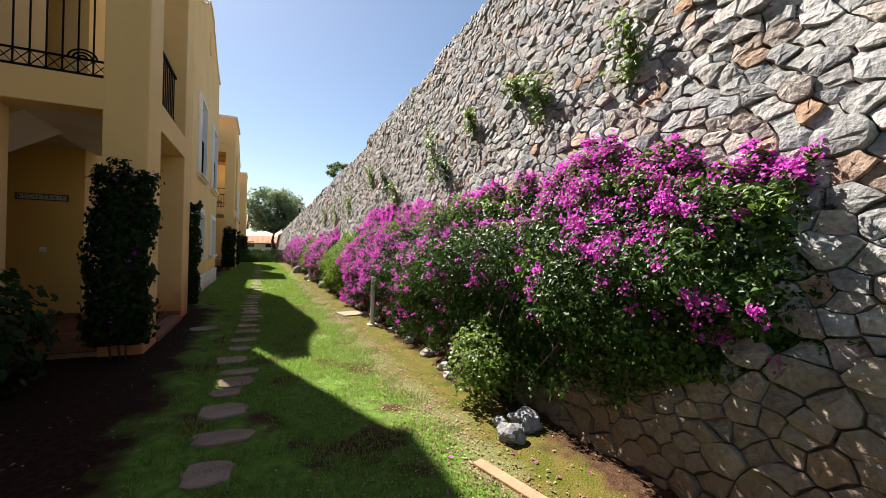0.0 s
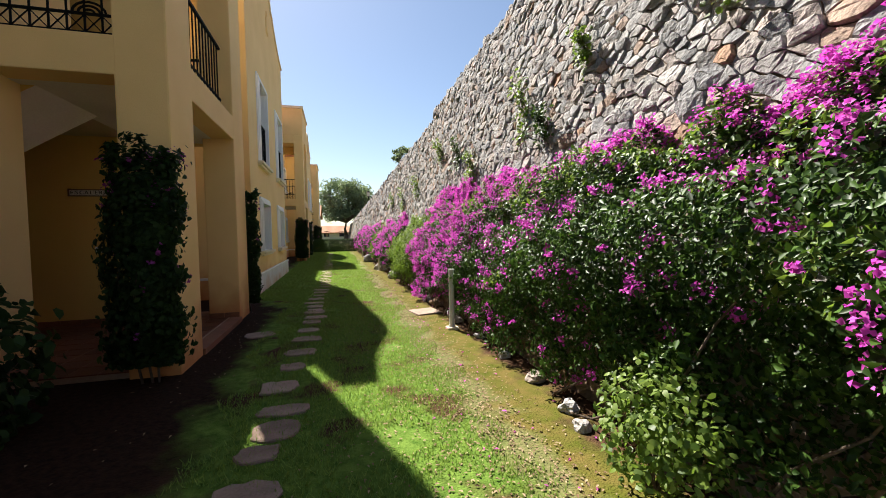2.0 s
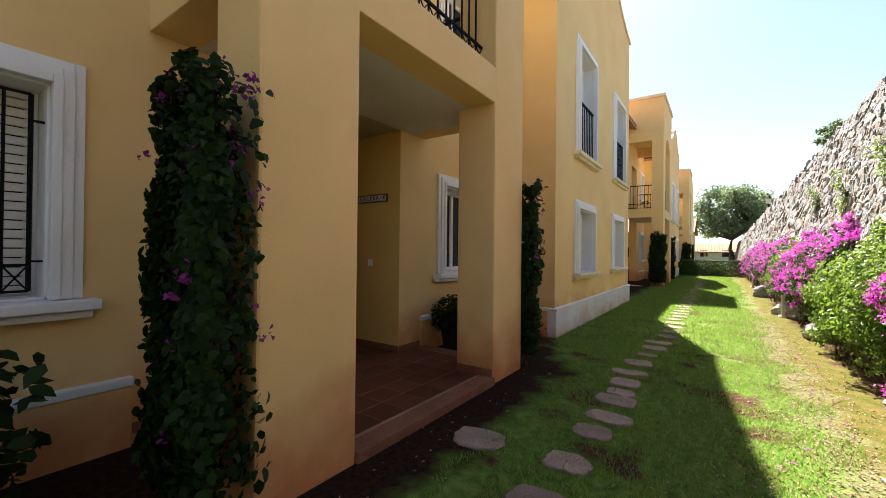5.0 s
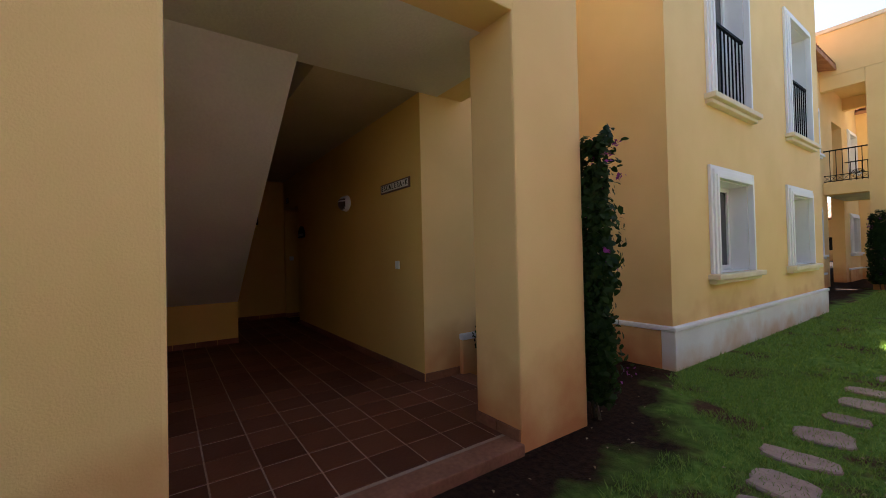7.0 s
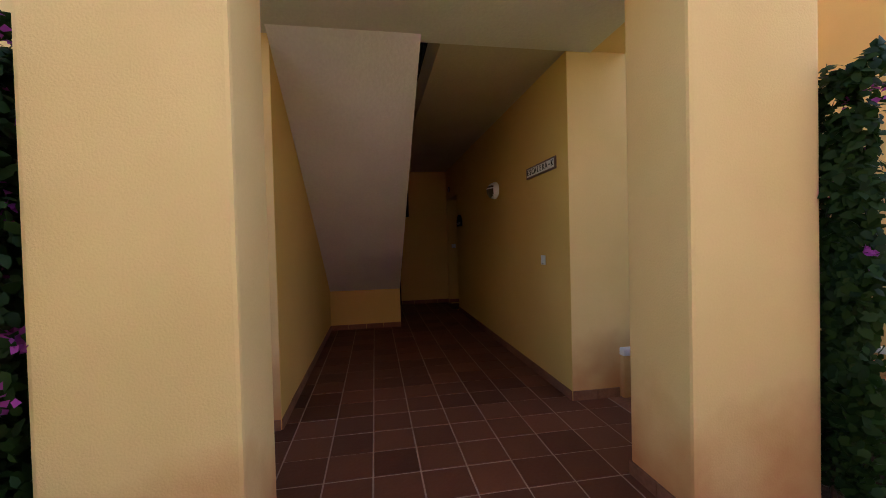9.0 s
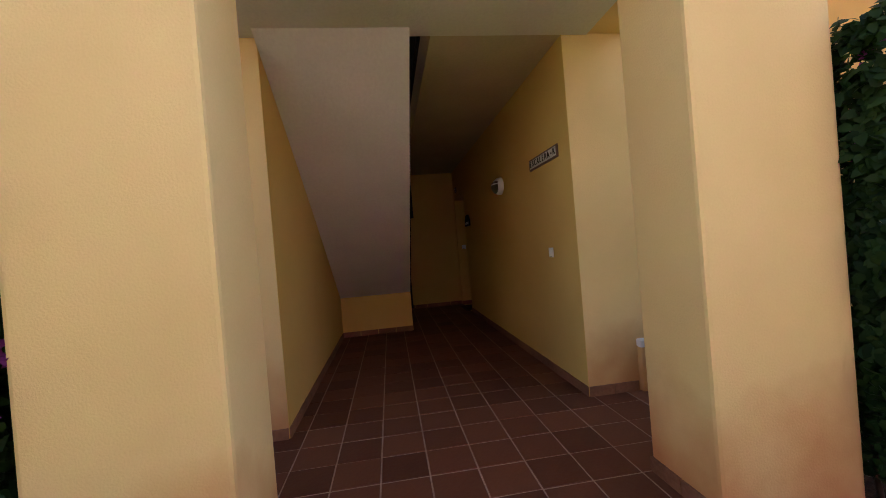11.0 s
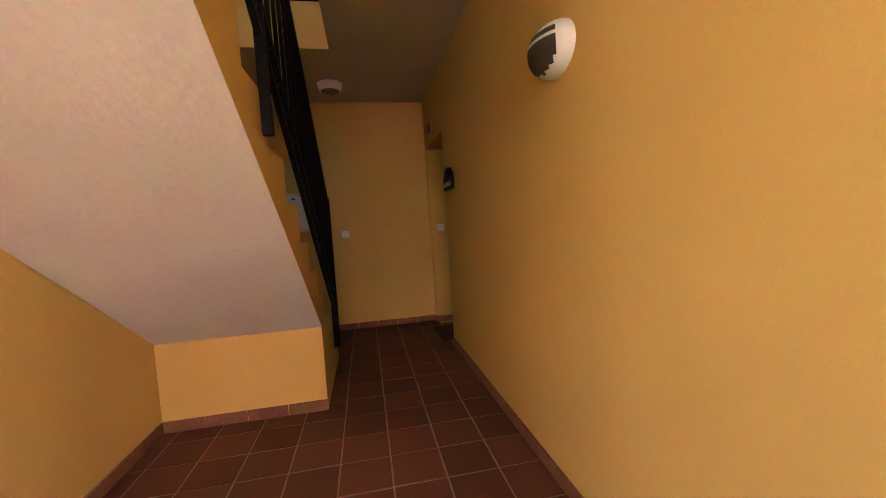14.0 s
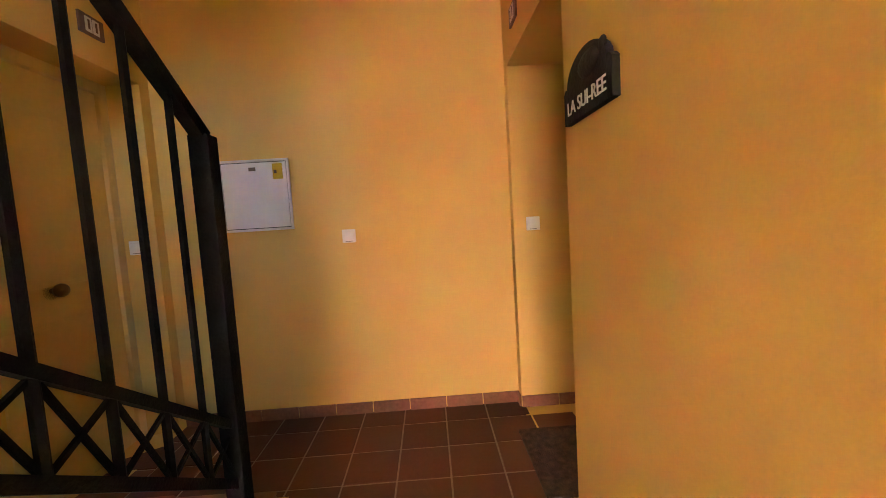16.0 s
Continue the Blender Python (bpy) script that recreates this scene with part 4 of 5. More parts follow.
def wall_plant(at, wide, tall, mat):
    """A ragged weed in a joint of the wall: a tangle at the root, thin stems that lean out, climb and hang."""
    w = empty("wall_plant", at)
    tips, pts, nrm = [], [], []
    for i in range(11):
        hang = i % 4 == 3
        tip = np.array((-rng.uniform(0.06, 0.22), rng.normal(0, 0.7) * wide, (-rng.uniform(0.3, 0.8) if hang else rng.uniform(0.3, 1.15)) * tall))
        tips.append(tuple(tip))
        for k in range(15):
            f = 0.15 + 0.85 * k / 14
            bend = np.array((-0.05 * math.sin(f * math.pi), 0, 0.06 * math.sin(f * math.pi)))
            pts.append(tip * f + bend + rng.normal(0, 0.022, 3))
            nrm.append((-0.8, rng.normal(0, 0.4), 0.6))
    for i in range(110):
        pts.append(np.array((-abs(rng.normal(0, 0.05)) - 0.02, rng.normal(0, 0.38) * wide, rng.normal(-0.15, 0.32) * tall)))
        nrm.append((-0.9, 0.0, 0.4))
    p = np.array(pts)
    p[:, 0] = np.minimum(p[:, 0], -0.02 + 0.195 * p[:, 2])
    leaves("leaves", p, np.array(nrm), 0.05, mat, w, 0.7, full=True)
    branches("stems", [(0.02, 0.0, -0.05)] * len(tips), tips, 0.005, BARK, w)
    return tagged(w, "ragged wild plant rooted in a joint of the stone wall", "plant", "plants in the wall")


for y, z, r, sy, sz, m_ in ((-4.19, 2.84, 0.21, 0.7, 1.5, LEAF_PALE), (-3.1, 2.85, 0.24, 0.8, 1.2, LEAF_PALE), (-2.65, 3.08, 0.13, 1, 1, LEAF_PALE), (-1.61, 3.02, 0.15, 0.8, 1.4, LEAF_PALE),
                            (-0.40, 2.80, 0.26, 0.7, 2.0, LEAF_PALE), (1.35, 2.35, 0.26, 0.8, 1.2, LEAF_PALE), (3.9, 3.15, 0.24, 0.9, 1.5, LEAF_PALE), (2.3, 2.75, 0.2, 0.7, 1.8, LEAF),
                            (-1.0, 2.45, 0.20, 1, 1, LEAF), (6.2, 2.6, 0.35, 1.2, 1.2, LEAF_PALE), (8.4, 2.4, 0.35, 1.1, 1.3, LEAF_PALE), (11.0, 2.6, 0.3, 1, 1.2, LEAF_PALE)):
    wall_plant((wall_x(z) - 0.03, y, z), r * sy, r * sz, m_)

tuft("shrub", "bright green shrub at the foot of the bougainvillea", (2.90, -3.45, 0.36), 0.31, 1500, 0.045, LEAF_PALE, (0.8, 1.1, 1.1), (-0.6, -0.3, 0.6), "shrub")
tuft("shade_toned_shrub", "shade-toned leafy shrub below the window", (-0.80, -1.88, 0.48), 0.46, 1150, 0.105, LEAF_SHADE, (0.8, 1.25, 1.22), (0.6, -0.3, 0.6), "shrub")
tuft("shade_toned_shrub", "shade-toned leafy shrub in the bed beside the house", (-0.85, -3.2, 0.40), 0.46, 1300, 0.095, LEAF_SHADE, (0.9, 1.3, 0.95), (0.6, -0.3, 0.6), "shrub")


def climber(label, at, lo, hi, count, flowers, dense=1.0):
    """A clipped bougainvillea column against a pillar, its base at at."""
    c = empty("climbing_bougainvillea", at)
    p = rng.random((count, 3))
    side = rng.random(count) < 0.75
    p[side, 1] = p[side, 1] * 0.35
    lo, hi = np.array(lo), np.array(hi)
    q = lo + p * (hi - lo)
    mid = (lo + hi) / 2
    q[:, :2] += (q[:, :2] - mid[:2]) * (lump(q, 4.0, at[1])[:, None] * 0.42 + rng.normal(0, 0.06, (count, 1)))
    q[:, 2] += np.where(q[:, 2] > hi[2] - 0.2, lump(q, 7, 2.0) * 0.25, 0)
    n = unit((q - mid) * np.array((1.4, 1.8, 0.25)))
    leaves("leaves", q, n, 0.062, LEAF_SHADE, c, 0.62, droop=0.8, full=True)
    f = lo + rng.random((flowers, 3)) * (hi - lo)
    f[:, 2] = hi[2] - (rng.random(flowers) ** 1.6) * (hi[2] - lo[2]) * 0.9
    f += unit((f - mid) * np.array((1.4, 1.8, 0.1))) * 0.04
    bracts("flowers", f, unit(f - mid), rng.uniform(0.02, 0.045, flowers), 9, 0.034, BRACT_SHADE, c)
    branches("stems", [(mid[0] + dx, mid[1], 0.0) for dx in (-0.08, 0.0, 0.05)], [(mid[0] + dx, mid[1], hi[2] * 0.8) for dx in (-0.1, 0.0, 0.06)], 0.012, BARK, c, 2)
    return tagged(c, label, "climbing plant", "climbers on the pillars")


ca = climber("clipped shade-toned bougainvillea climbing the porch pillar", (0, P1A, 0), (-0.45, -0.29, 0.18), (0.10, -0.03, 2.06), 10000, 75)
cb = climber("narrow shade-toned bougainvillea climbing the porch pillar", (0, P2B, 0), (-0.26, 0.03, 0.16), (0.15, 0.27, 2.06), 5600, 36)
for k in (1, 2):
    copy_thing(ca, pose(0, P1A + UNIT * k, 0))
    copy_thing(cb, pose(0, P2B + UNIT * k, 0))

# ---- lawn ----
def lawn(name, x0, x1, y0, y1, count, tall, wide):
    p = np.stack((rng.uniform(x0, x1, count), rng.uniform(y0, y1, count), np.zeros(count)), 1)
    thin = np.array([noise.noise(Vector((a * 2.2, b * 2.2, 0))) for a, b, _ in p])
    ok = (p[:, 0] > 0.60 + thin * 0.5 - 0.9 * np.clip((p[:, 1] - 2.6) / 1.6, 0, 1)) & (p[:, 0] < 2.42 + thin * 0.40) & (thin > np.where(p[:, 1] < -2.4, -0.16, -0.42))
    p = p[ok]
    n = len(p)
    a = rng.uniform(0, 2 * math.pi, n)
    h = tall * rng.uniform(0.5, 1.3, n)
    s = np.stack((np.cos(a), np.sin(a), np.zeros(n)), 1) * wide
    lean = np.stack((rng.normal(0, 0.5, n) * h, rng.normal(0, 0.5, n) * h, h), 1)
    v = np.stack((p - s, p + s, p + lean), 1).reshape(-1, 3)
    return tagged(many(name, v, 3, [(0, 1, 2)], GRASS), "short green lawn grass in sun and shade", "grass", kind="stuff")


lawn("grass", -0.2, 2.9, -7.0, 5.0, 110000, 0.035, 0.0035)
lawn("grass", -0.2, 2.9, 5.0, 26.0, 60000, 0.045, 0.007)


def litter(name, label, x0, x1, y0, y1, count, size, mat):
    p = np.stack((rng.normal((x0 + x1) / 2, (x1 - x0) / 3.4, count), rng.uniform(y0, y1, count), rng.uniform(0.004, 0.012, count)), 1)
    ob = leaves(name, p, np.tile((0.0, 0.0, 1.0), (count, 1)), size, mat, None, 0.5, 0.35, 0.0)
    return tagged(ob, label, "fallen leaves", kind="stuff")


DRY = leafy("dry_leaf", (0.16, 0.09, 0.05), (0.40, 0.30, 0.18), (0.2, 0.12, 0.05), 0.8, 0.1)
litter("dry_leaves", "dry brown leaves scattered along the lawn's edge", 2.20, 2.75, -6.5, 8.0, 5600, 0.026, DRY)
litter("dry_leaves", "brown leaf litter on the bare soil", -0.2, 0.7, -6.0, 4.3, 170, 0.026, DRY)
litter("dry_grass", "dry straw-coloured blades scattered in the lawn", 1.5, 2.85, -6.5, 10.0, 9000, 0.026, DRY)
litter("fallen_petals", "magenta petals fallen on the grass", 2.0, 3.1, -5.0, 6.0, 160, 0.035, BRACT)


def flat_stone(name, at, w, d, thick, mat, seed):
    r = np.random.default_rng(seed)
    n = 18
    bm = bmesh.new()
    rings = []
    out = []
    for i in range(n):
        a = 2 * math.pi * i / n
        sq = 0.94 / max(abs(math.cos(a)), abs(math.sin(a))) ** (0.55 + 0.25 * math.sin(seed * 1.3 + a))
        out.append((math.cos(a) * sq * (1 + r.uniform(-0.11, 0.09)) * w / 2, math.sin(a) * sq * (1 + r.uniform(-0.11, 0.09)) * d / 2))
    for s, z in ((1.0, -0.03), (1.0, thick * 0.6), (0.94, thick)):
        rings.append([bm.verts.new((x * s, y * s, z + (r.uniform(-0.003, 0.003) if z > 0 else 0))) for x, y in out])
    for a, b in zip(rings, rings[1:]):
        for i in range(n):
            bm.faces.new((a[i], a[(i + 1) % n], b[(i + 1) % n], b[i]))
    c = bm.verts.new((0, 0, thick + 0.002))
    for i in range(n):
        bm.faces.new((rings[2][i], rings[2][(i + 1) % n], c))
    ob = bm_ob(name, bm, mat)
    ob.location, ob.rotation_euler = at, (r.uniform(-0.01, 0.01), r.uniform(-0.01, 0.01), r.uniform(-0.12, 0.12))
    return ob


STEPS = [(1.00, -5.2), (0.97, -4.75), (0.95, -4.28), (0.97, -3.80), (1.01, -3.36), (0.98, -2.88), (0.96, -2.46), (1.03, -2.18), (1.05, -1.87), (0.95, -1.38), (1.00, -0.86), (1.04, -0.36),
         (1.08, 0.21), (1.06, 0.68), (1.07, 1.20), (1.11, 1.53), (1.08, 1.96), (1.07, 2.20), (1.06, 2.52), (1.03, 2.92), (1.04, 3.39), (1.07, 3.86), (1.10, 4.34), (1.10, 4.74), (1.16, 5.31), (1.17, 5.81)]
STEPS += [(1.14 + 0.04 * math.sin(i * 2.4), 6.30 + 0.47 * i) for i in range(40)]
for i, (x, y) in enumerate(STEPS):
    tagged(flat_stone("stepping_stone", (x, y, 0.002), 0.33 + 0.07 * math.sin(i * 1.7 + 0.5), 0.25 + 0.05 * math.sin(i * 2.9), 0.016, PAVER, i),
           "flat reddish stepping stone set in the lawn", "stepping stone", "stepping stones in the lawn")
tagged(flat_stone("stepping_stone", (0.46, 0.63, 0.002), 0.38, 0.32, 0.012, PAVER, 77), "flat reddish stone set in the soil", "stepping stone", "stepping stones in the lawn")
slab = tagged(box("slab", (-0.22, -0.23, -0.02), (0.22, 0.23, 0.024), PAVER, None, 0.010), "flat stone slab lying beside the wall", "slab")
slab.location, slab.rotation_euler = (2.85, 1.38, 0.0), (0, 0, radians(12))
CLAY = material("orange_clay", (0.36, 0.17, 0.10), (0.48, 0.25, 0.15), 6, 60, 0.9, 0.4)
edging = tagged(box("edging", (-0.04, -0.45, -0.03), (0.04, 0.45, 0.018), CLAY, None, 0.006), "strip of orange clay edging in the soil", "edging")
edging.location, edging.rotation_euler = (2.555, -4.705, 0.0), (0, 0, radians(14.7))


PALE_ROCK = wall_stone_material("pale_rock")


def rock(at, r, seed, mat=PALE_ROCK):
    bm = bmesh.new()
    bmesh.ops.create_icosphere(bm, subdivisions=3, radius=r)
    for v in bm.verts:
        v.co *= 1 + 0.45 * noise.noise(v.co * (1.4 / r) + Vector((seed, 0, 0))) + 0.14 * noise.noise(v.co * (4.0 / r) + Vector((0, seed, 0)))
        v.co.z *= 0.75
    ob = bm_ob("rock", bm, mat)
    ob.location = (at[0], at[1], at[2] + r * 0.4)
    return tagged(ob, "rough pale rock at the foot of the wall", "rock", "rocks along the wall")


for i, (x, y, r) in enumerate(((2.82, -4.10, 0.095), (3.03, -3.97, 0.11), (2.87, -3.86, 0.05), (2.98, -2.75, 0.06), (3.05, -2.5, 0.07), (3.1, -1.9, 0.08), (3.12, -1.2, 0.07), (3.14, -0.4, 0.06),
                               (3.12, 0.5, 0.08), (3.2, 0.9, 0.10), (3.18, 1.9, 0.12), (3.14, 2.4, 0.10), (3.16, 2.9, 0.12), (3.1, 3.3, 0.08), (3.1, 6.6, 0.2), (3.15, 9.0, 0.18), (3.05, 9.6, 0.25), (3.0, 14.0, 0.3))):
    rock((x, y, 0), r, i * 3.1)


def bollard(at):
    b = empty("garden_light", at)
    box("foot", (-0.075, -0.075, 0), (0.075, 0.075, 0.03), CREAM, b, 0.008)
    bm = bmesh.new()
    for r0, r1, z0, z1 in ((0.05, 0.042, 0.03, 0.06), (0.036, 0.036, 0.06, 0.78), (0.040, 0.040, 0.78, 0.815)):
        bmesh.ops.create_cone(bm, cap_ends=True, segments=18, radius1=r0, radius2=r1, depth=z1 - z0, matrix=Matrix.Translation((0, 0, (z0 + z1) / 2)))
    bm_ob("tube", bm, POST, b)
    return tagged(b, "slim pale metal garden light post on a square foot", "garden light", "garden lights")


POST = material("pale_metal", (0.48, 0.46, 0.42), (0.62, 0.60, 0.55), 5, 60, 0.5, 0.1)
bl = bollard((2.95, 0.15, 0))
copy_thing(bl, pose(2.93, 9.1, 0))
copy_thing(bl, pose(2.93, 18.0, 0))


# ---- the far end ----
def tree(label, at, trunk, crown, radius, clumps, per, size, flat=0.55, seed=1):
    t = empty("tree", at)
    r = np.random.default_rng(seed)
    starts, ends = [(0, 0, -0.1)], [(0.15, 0, trunk)]
    cs = []
    for i in range(clumps):
        a, d = r.uniform(0, 2 * math.pi), math.sqrt(r.random()) * radius * 0.82
        z = crown + (r.uniform(-0.7, 1.0) * math.sqrt(max(0, 1 - (d / radius) ** 2))) * radius * flat
        cs.append((math.cos(a) * d, math.sin(a) * d, z))
        if i % 3 == 0:
            starts.append((0.1, 0, trunk * 0.9))
            ends.append(cs[-1])
    branches("trunk", starts[:1], ends[:1], radius * 0.085, BARK, t, 3)
    branches("limbs", starts[1:], ends[1:], radius * 0.035, BARK, t, 3)
    c = np.repeat(np.array(cs), per, 0)
    v = r.normal(0, 1, c.shape)
    p = c + unit(v) * (r.random((len(c), 1)) ** 0.5) * radius * 0.26 * np.array((1, 1, 0.7))
    leaves("needles", p, unit(v + np.array((0, 0, 0.6))), size, PINE, t, 0.5)
    return tagged(t, label, "tree")


tree("broad umbrella pine with a rounded dark crown", (3.1, 60, 0), 3.6, 6.1, 4.9, 85, 130, 0.42, 0.78)
tree("small dark tree beside the pine", (6.6, 63, 0), 1.5, 2.9, 2.1, 30, 90, 0.35, 0.9, 4)
tree("small pine standing above the retaining wall", (6.7, 25, 3.4), 2.4, 3.5, 1.15, 26, 70, 0.20, 0.9, 6)
tree("distant round tree above the gardens", (-4.5, 80, 0), 2.0, 4.0, 3.0, 24, 60, 0.5, 0.8, 9)

terrace = panel("terrace", lying, wall_x(3.4) + 0.5, 60, -40, 70, [], 3.0, 3.4, MORTAR)
tagged(terrace, "earth terrace held up by the retaining wall", "ground", kind="structure")


def far_hedge():
    h = empty("clipped_hedge", (1.2, 27.2, 0))
    n = 16000
    p = np.stack((rng.uniform(-1.6, 1.9, n), rng.uniform(-0.45, 0.35, n), rng.uniform(0.0, 0.95, n)), 1)
    face = rng.random(n)
    p[face < 0.55, 1] = -0.45 + rng.random((face < 0.55).sum()) * 0.12
    p[face > 0.75, 2] = 0.95 - rng.random((face > 0.75).sum()) * 0.08
    p += rng.normal(0, 0.02, p.shape)
    leaves("leaves", p, unit(p * np.array((0, 1.5, 0.5)) + np.array((0, -0.3, 0.4))), 0.07, LEAF, h)
    branches("stems", [(x, 0, 0) for x in np.arange(-1.5, 1.9, 0.4)], [(x, 0, 0.85) for x in np.arange(-1.5, 1.9, 0.4)], 0.02, BARK, h)
    return tagged(h, "low clipped green hedge across the lawn's end", "hedge")


far_hedge()


def street_lamp(at):
    s = empty("street_lamp", at)
    bm = bmesh.new()
    for r0, r1, z0, z1 in ((0.12, 0.09, 0, 0.8), (0.06, 0.045, 0.8, 5.9), (0.09, 0.09, 5.9, 6.0)):
        bmesh.ops.create_cone(bm, cap_ends=True, segments=10, radius1=r0, radius2=r1, depth=z1 - z0, matrix=Matrix.Translation((0, 0, (z0 + z1) / 2)))
    bm_ob("post", bm, IRON, s)
    bm = bmesh.new()
    bmesh.ops.create_cone(bm, cap_ends=True, segments=6, radius1=0.14, radius2=0.24, depth=0.45, matrix=Matrix.Translation((0, 0, 6.22)))
    bm_ob("lantern", bm, SHUTTER, s)
    bm = bmesh.new()
    bmesh.ops.create_cone(bm, cap_ends=True, segments=6, radius1=0.28, radius2=0.04, depth=0.25, matrix=Matrix.Translation((0, 0, 6.57)))
    bm_ob("cap", bm, IRON, s)
    return tagged(s, "black iron street lamp with a lantern head", "street lamp")


street_lamp((5.55, 45, 0))


def far_house(at, w, d, h, mat, label):
    f = empty("house", at)
    wins = [(w * (i + 0.25) / 3, w * (i + 0.6) / 3, 0.9, 2.0) for i in range(3)]
    panel("wall", facing_y, 0, w, 0, h, wins, 0, 0.3, mat, f)
    panel("wall", facing_x, 0.3, d, 0, h, [(1.2, 2.2, 0.9, 2.0)], w - 0.3, w, mat, f)
    panel("wall", facing_x, 0.3, d, 0, h, [], 0, 0.3, mat, f)
    for a, b, z0, z1 in wins:
        box("pane", (a, 0.18, z0), (b, 0.2, z1), GLASS, f, 0)
    box("pane", (w - 0.2, 1.2, 0.9), (w - 0.18, 2.2, 2.0), GLASS, f, 0)
    roof_plane("roof", -0.3, w + 0.3, -0.3, d / 2, h, h + d * 0.2, "y", f)
    roof_plane("roof", -0.3, w + 0.3, d + 0.3, d / 2, h, h + d * 0.2, "y", f)
    return tagged(f, label, "house")


far_house((-7.5, 46, 0), 7.0, 8, 3.6, STUCCO, "low ochre house beyond the clipped hedge")
far_house((-1.5, 78, 0), 9.0, 7, 1.7, CREAM, "distant white house behind the pine")
far_house((9.0, 90, 0), 12.0, 8, 2.6, CREAM, "distant white house at the edge of the gardens")

# ---- passage fittings ----
DOOR = material("cream_door", (0.60, 0.42, 0.17), (0.66, 0.47, 0.20), 2, 40, 0.55, 0.1)
PLASTIC = material("white_plastic", (0.74, 0.72, 0.70), (0.80, 0.78, 0.76), 4, 50, 0.35, 0.05)
BRASS = material("dark_brass", (0.16, 0.10, 0.05), (0.24, 0.15, 0.07), 10, 60, 0.35, 0.1, metal=0.9)
MAT = material("door_mat", (0.030, 0.015, 0.010), (0.10, 0.05, 0.03), 30, 160, 0.98, 0.9)
YELLOW = material("yellow_label", (0.55, 0.38, 0.02), (0.65, 0.46, 0.03), 5, 40, 0.6, 0.05)
PLATE = material("dark_plate", (0.006, 0.005, 0.004), (0.016, 0.012, 0.010), 20, 90, 0.8, 0.3)
TILE_RED = material("sign_border", (0.10, 0.05, 0.035), (0.16, 0.08, 0.055), 20, 90, 0.4, 0.2)
TILE_WHITE = material("sign_tile", (0.55, 0.52, 0.48), (0.66, 0.63, 0.58), 20, 60, 0.3, 0.1)
LENS = material("lamp_grille", (0.10, 0.075, 0.05), (0.20, 0.15, 0.10), 20, 60, 0.4, 0.2)


def words(name, text, size, m, mat, parent, depth=0.0015):
    cu = bpy.data.curves.new(name, "FONT")
    cu.body, cu.size, cu.extrude = text, size, depth
    cu.align_x, cu.align_y = "CENTER", "CENTER"
    me = bpy.data.meshes.new_from_object(new("text_source", cu))
    bpy.data.objects.remove(bpy.data.objects["text_source"])
    me.transform(m)
    me.materials.clear()
    me.materials.append(mat)
    ob = new(name, me)
    ob.parent = parent
    return ob


def entrance(name, y, s, x0, x1, z):
    """A flat door in its recess; s: 1 where the wall lies to the north."""
    d = empty(name, ((x0 + x1) / 2, y + (0.50 if s > 0 else -0.24), z))
    c, yy = (x0 + x1) / 2, 0.0
    w, h = (x1 - x0) / 2, 2.06 + (UPPER - z > 1) * 0.06
    bm = bmesh.new()
    for lo, hi in (((-w, -0.03, 0), (-w + 0.06, 0.05, h)), ((w - 0.06, -0.03, 0), (w, 0.05, h)), ((-w + 0.06, -0.03, h - 0.06), (w - 0.06, 0.05, h))):
        add_box(bm, lo, hi, 0.006)
    bm_ob("frame", bm, DOOR, d)
    bm = bmesh.new()
    add_box(bm, (-w + 0.065, -0.018, 0.006), (w - 0.065, 0.03, h - 0.065), 0.004)
    for z0, z1 in ((0.2, 0.85), (1.02, h - 0.25)):
        for lo, hi in (((-w + 0.2, z0), (w - 0.2, z0 + 0.03)), ((-w + 0.2, z1 - 0.03), (w - 0.2, z1)), ((-w + 0.2, z0), (-w + 0.23, z1)), ((w - 0.23, z0), (w - 0.2, z1))):
            add_box(bm, (lo[0], -s * 0.026 - 0.006, lo[1]), (hi[0], -s * 0.026 + 0.006, hi[1]), 0.003)
    bm_ob("leaf", bm, DOOR, d)
    bm = bmesh.new()
    bmesh.ops.create_uvsphere(bm, u_segments=14, v_segments=8, radius=0.034, matrix=Matrix.Translation((0.0, -s * 0.075, 1.0)))
    add_bar(bm, (0, 0, 1.0), (0, -s * 0.07, 1.0), 0.014, 10)
    bmesh.ops.create_cone(bm, cap_ends=True, segments=14, radius1=0.045, radius2=0.04, depth=0.012, matrix=Matrix.Translation((0, -s * 0.024, 1.0)) @ pose(0, 0, 0, 90))
    add_box(bm, (-s * 0 - w + 0.12, -s * 0.02 - 0.008, 1.05), (-w + 0.14, -s * 0.02 + 0.008, 1.11), 0.003)
    bm_ob("knob", bm, BRASS, d)
    return tagged(d, "closed cream panelled door with a brass knob", "door", "apartment doors")


for z in (FLOOR, UPPER):
    entrance("door", NORTH, 1, -6.56, -5.59, z)
    entrance("door", SOUTH, -1, -6.56, -5.62, z)
# Added panels, out of view, that stop sun leaking in behind the doors
for n_, y0, y1 in (("light_seal_north", NORTH + 0.60, NORTH + 0.72), ("light_seal_south", SOUTH - 0.45, SOUTH - 0.32)):
    tagged(panel(n_, facing_y, END, FACE - 0.32, -0.1, 6.0, [], y0, y1, STUCCO_DIM), "unseen panel sealing daylight out behind the door recess", "wall", kind="structure")


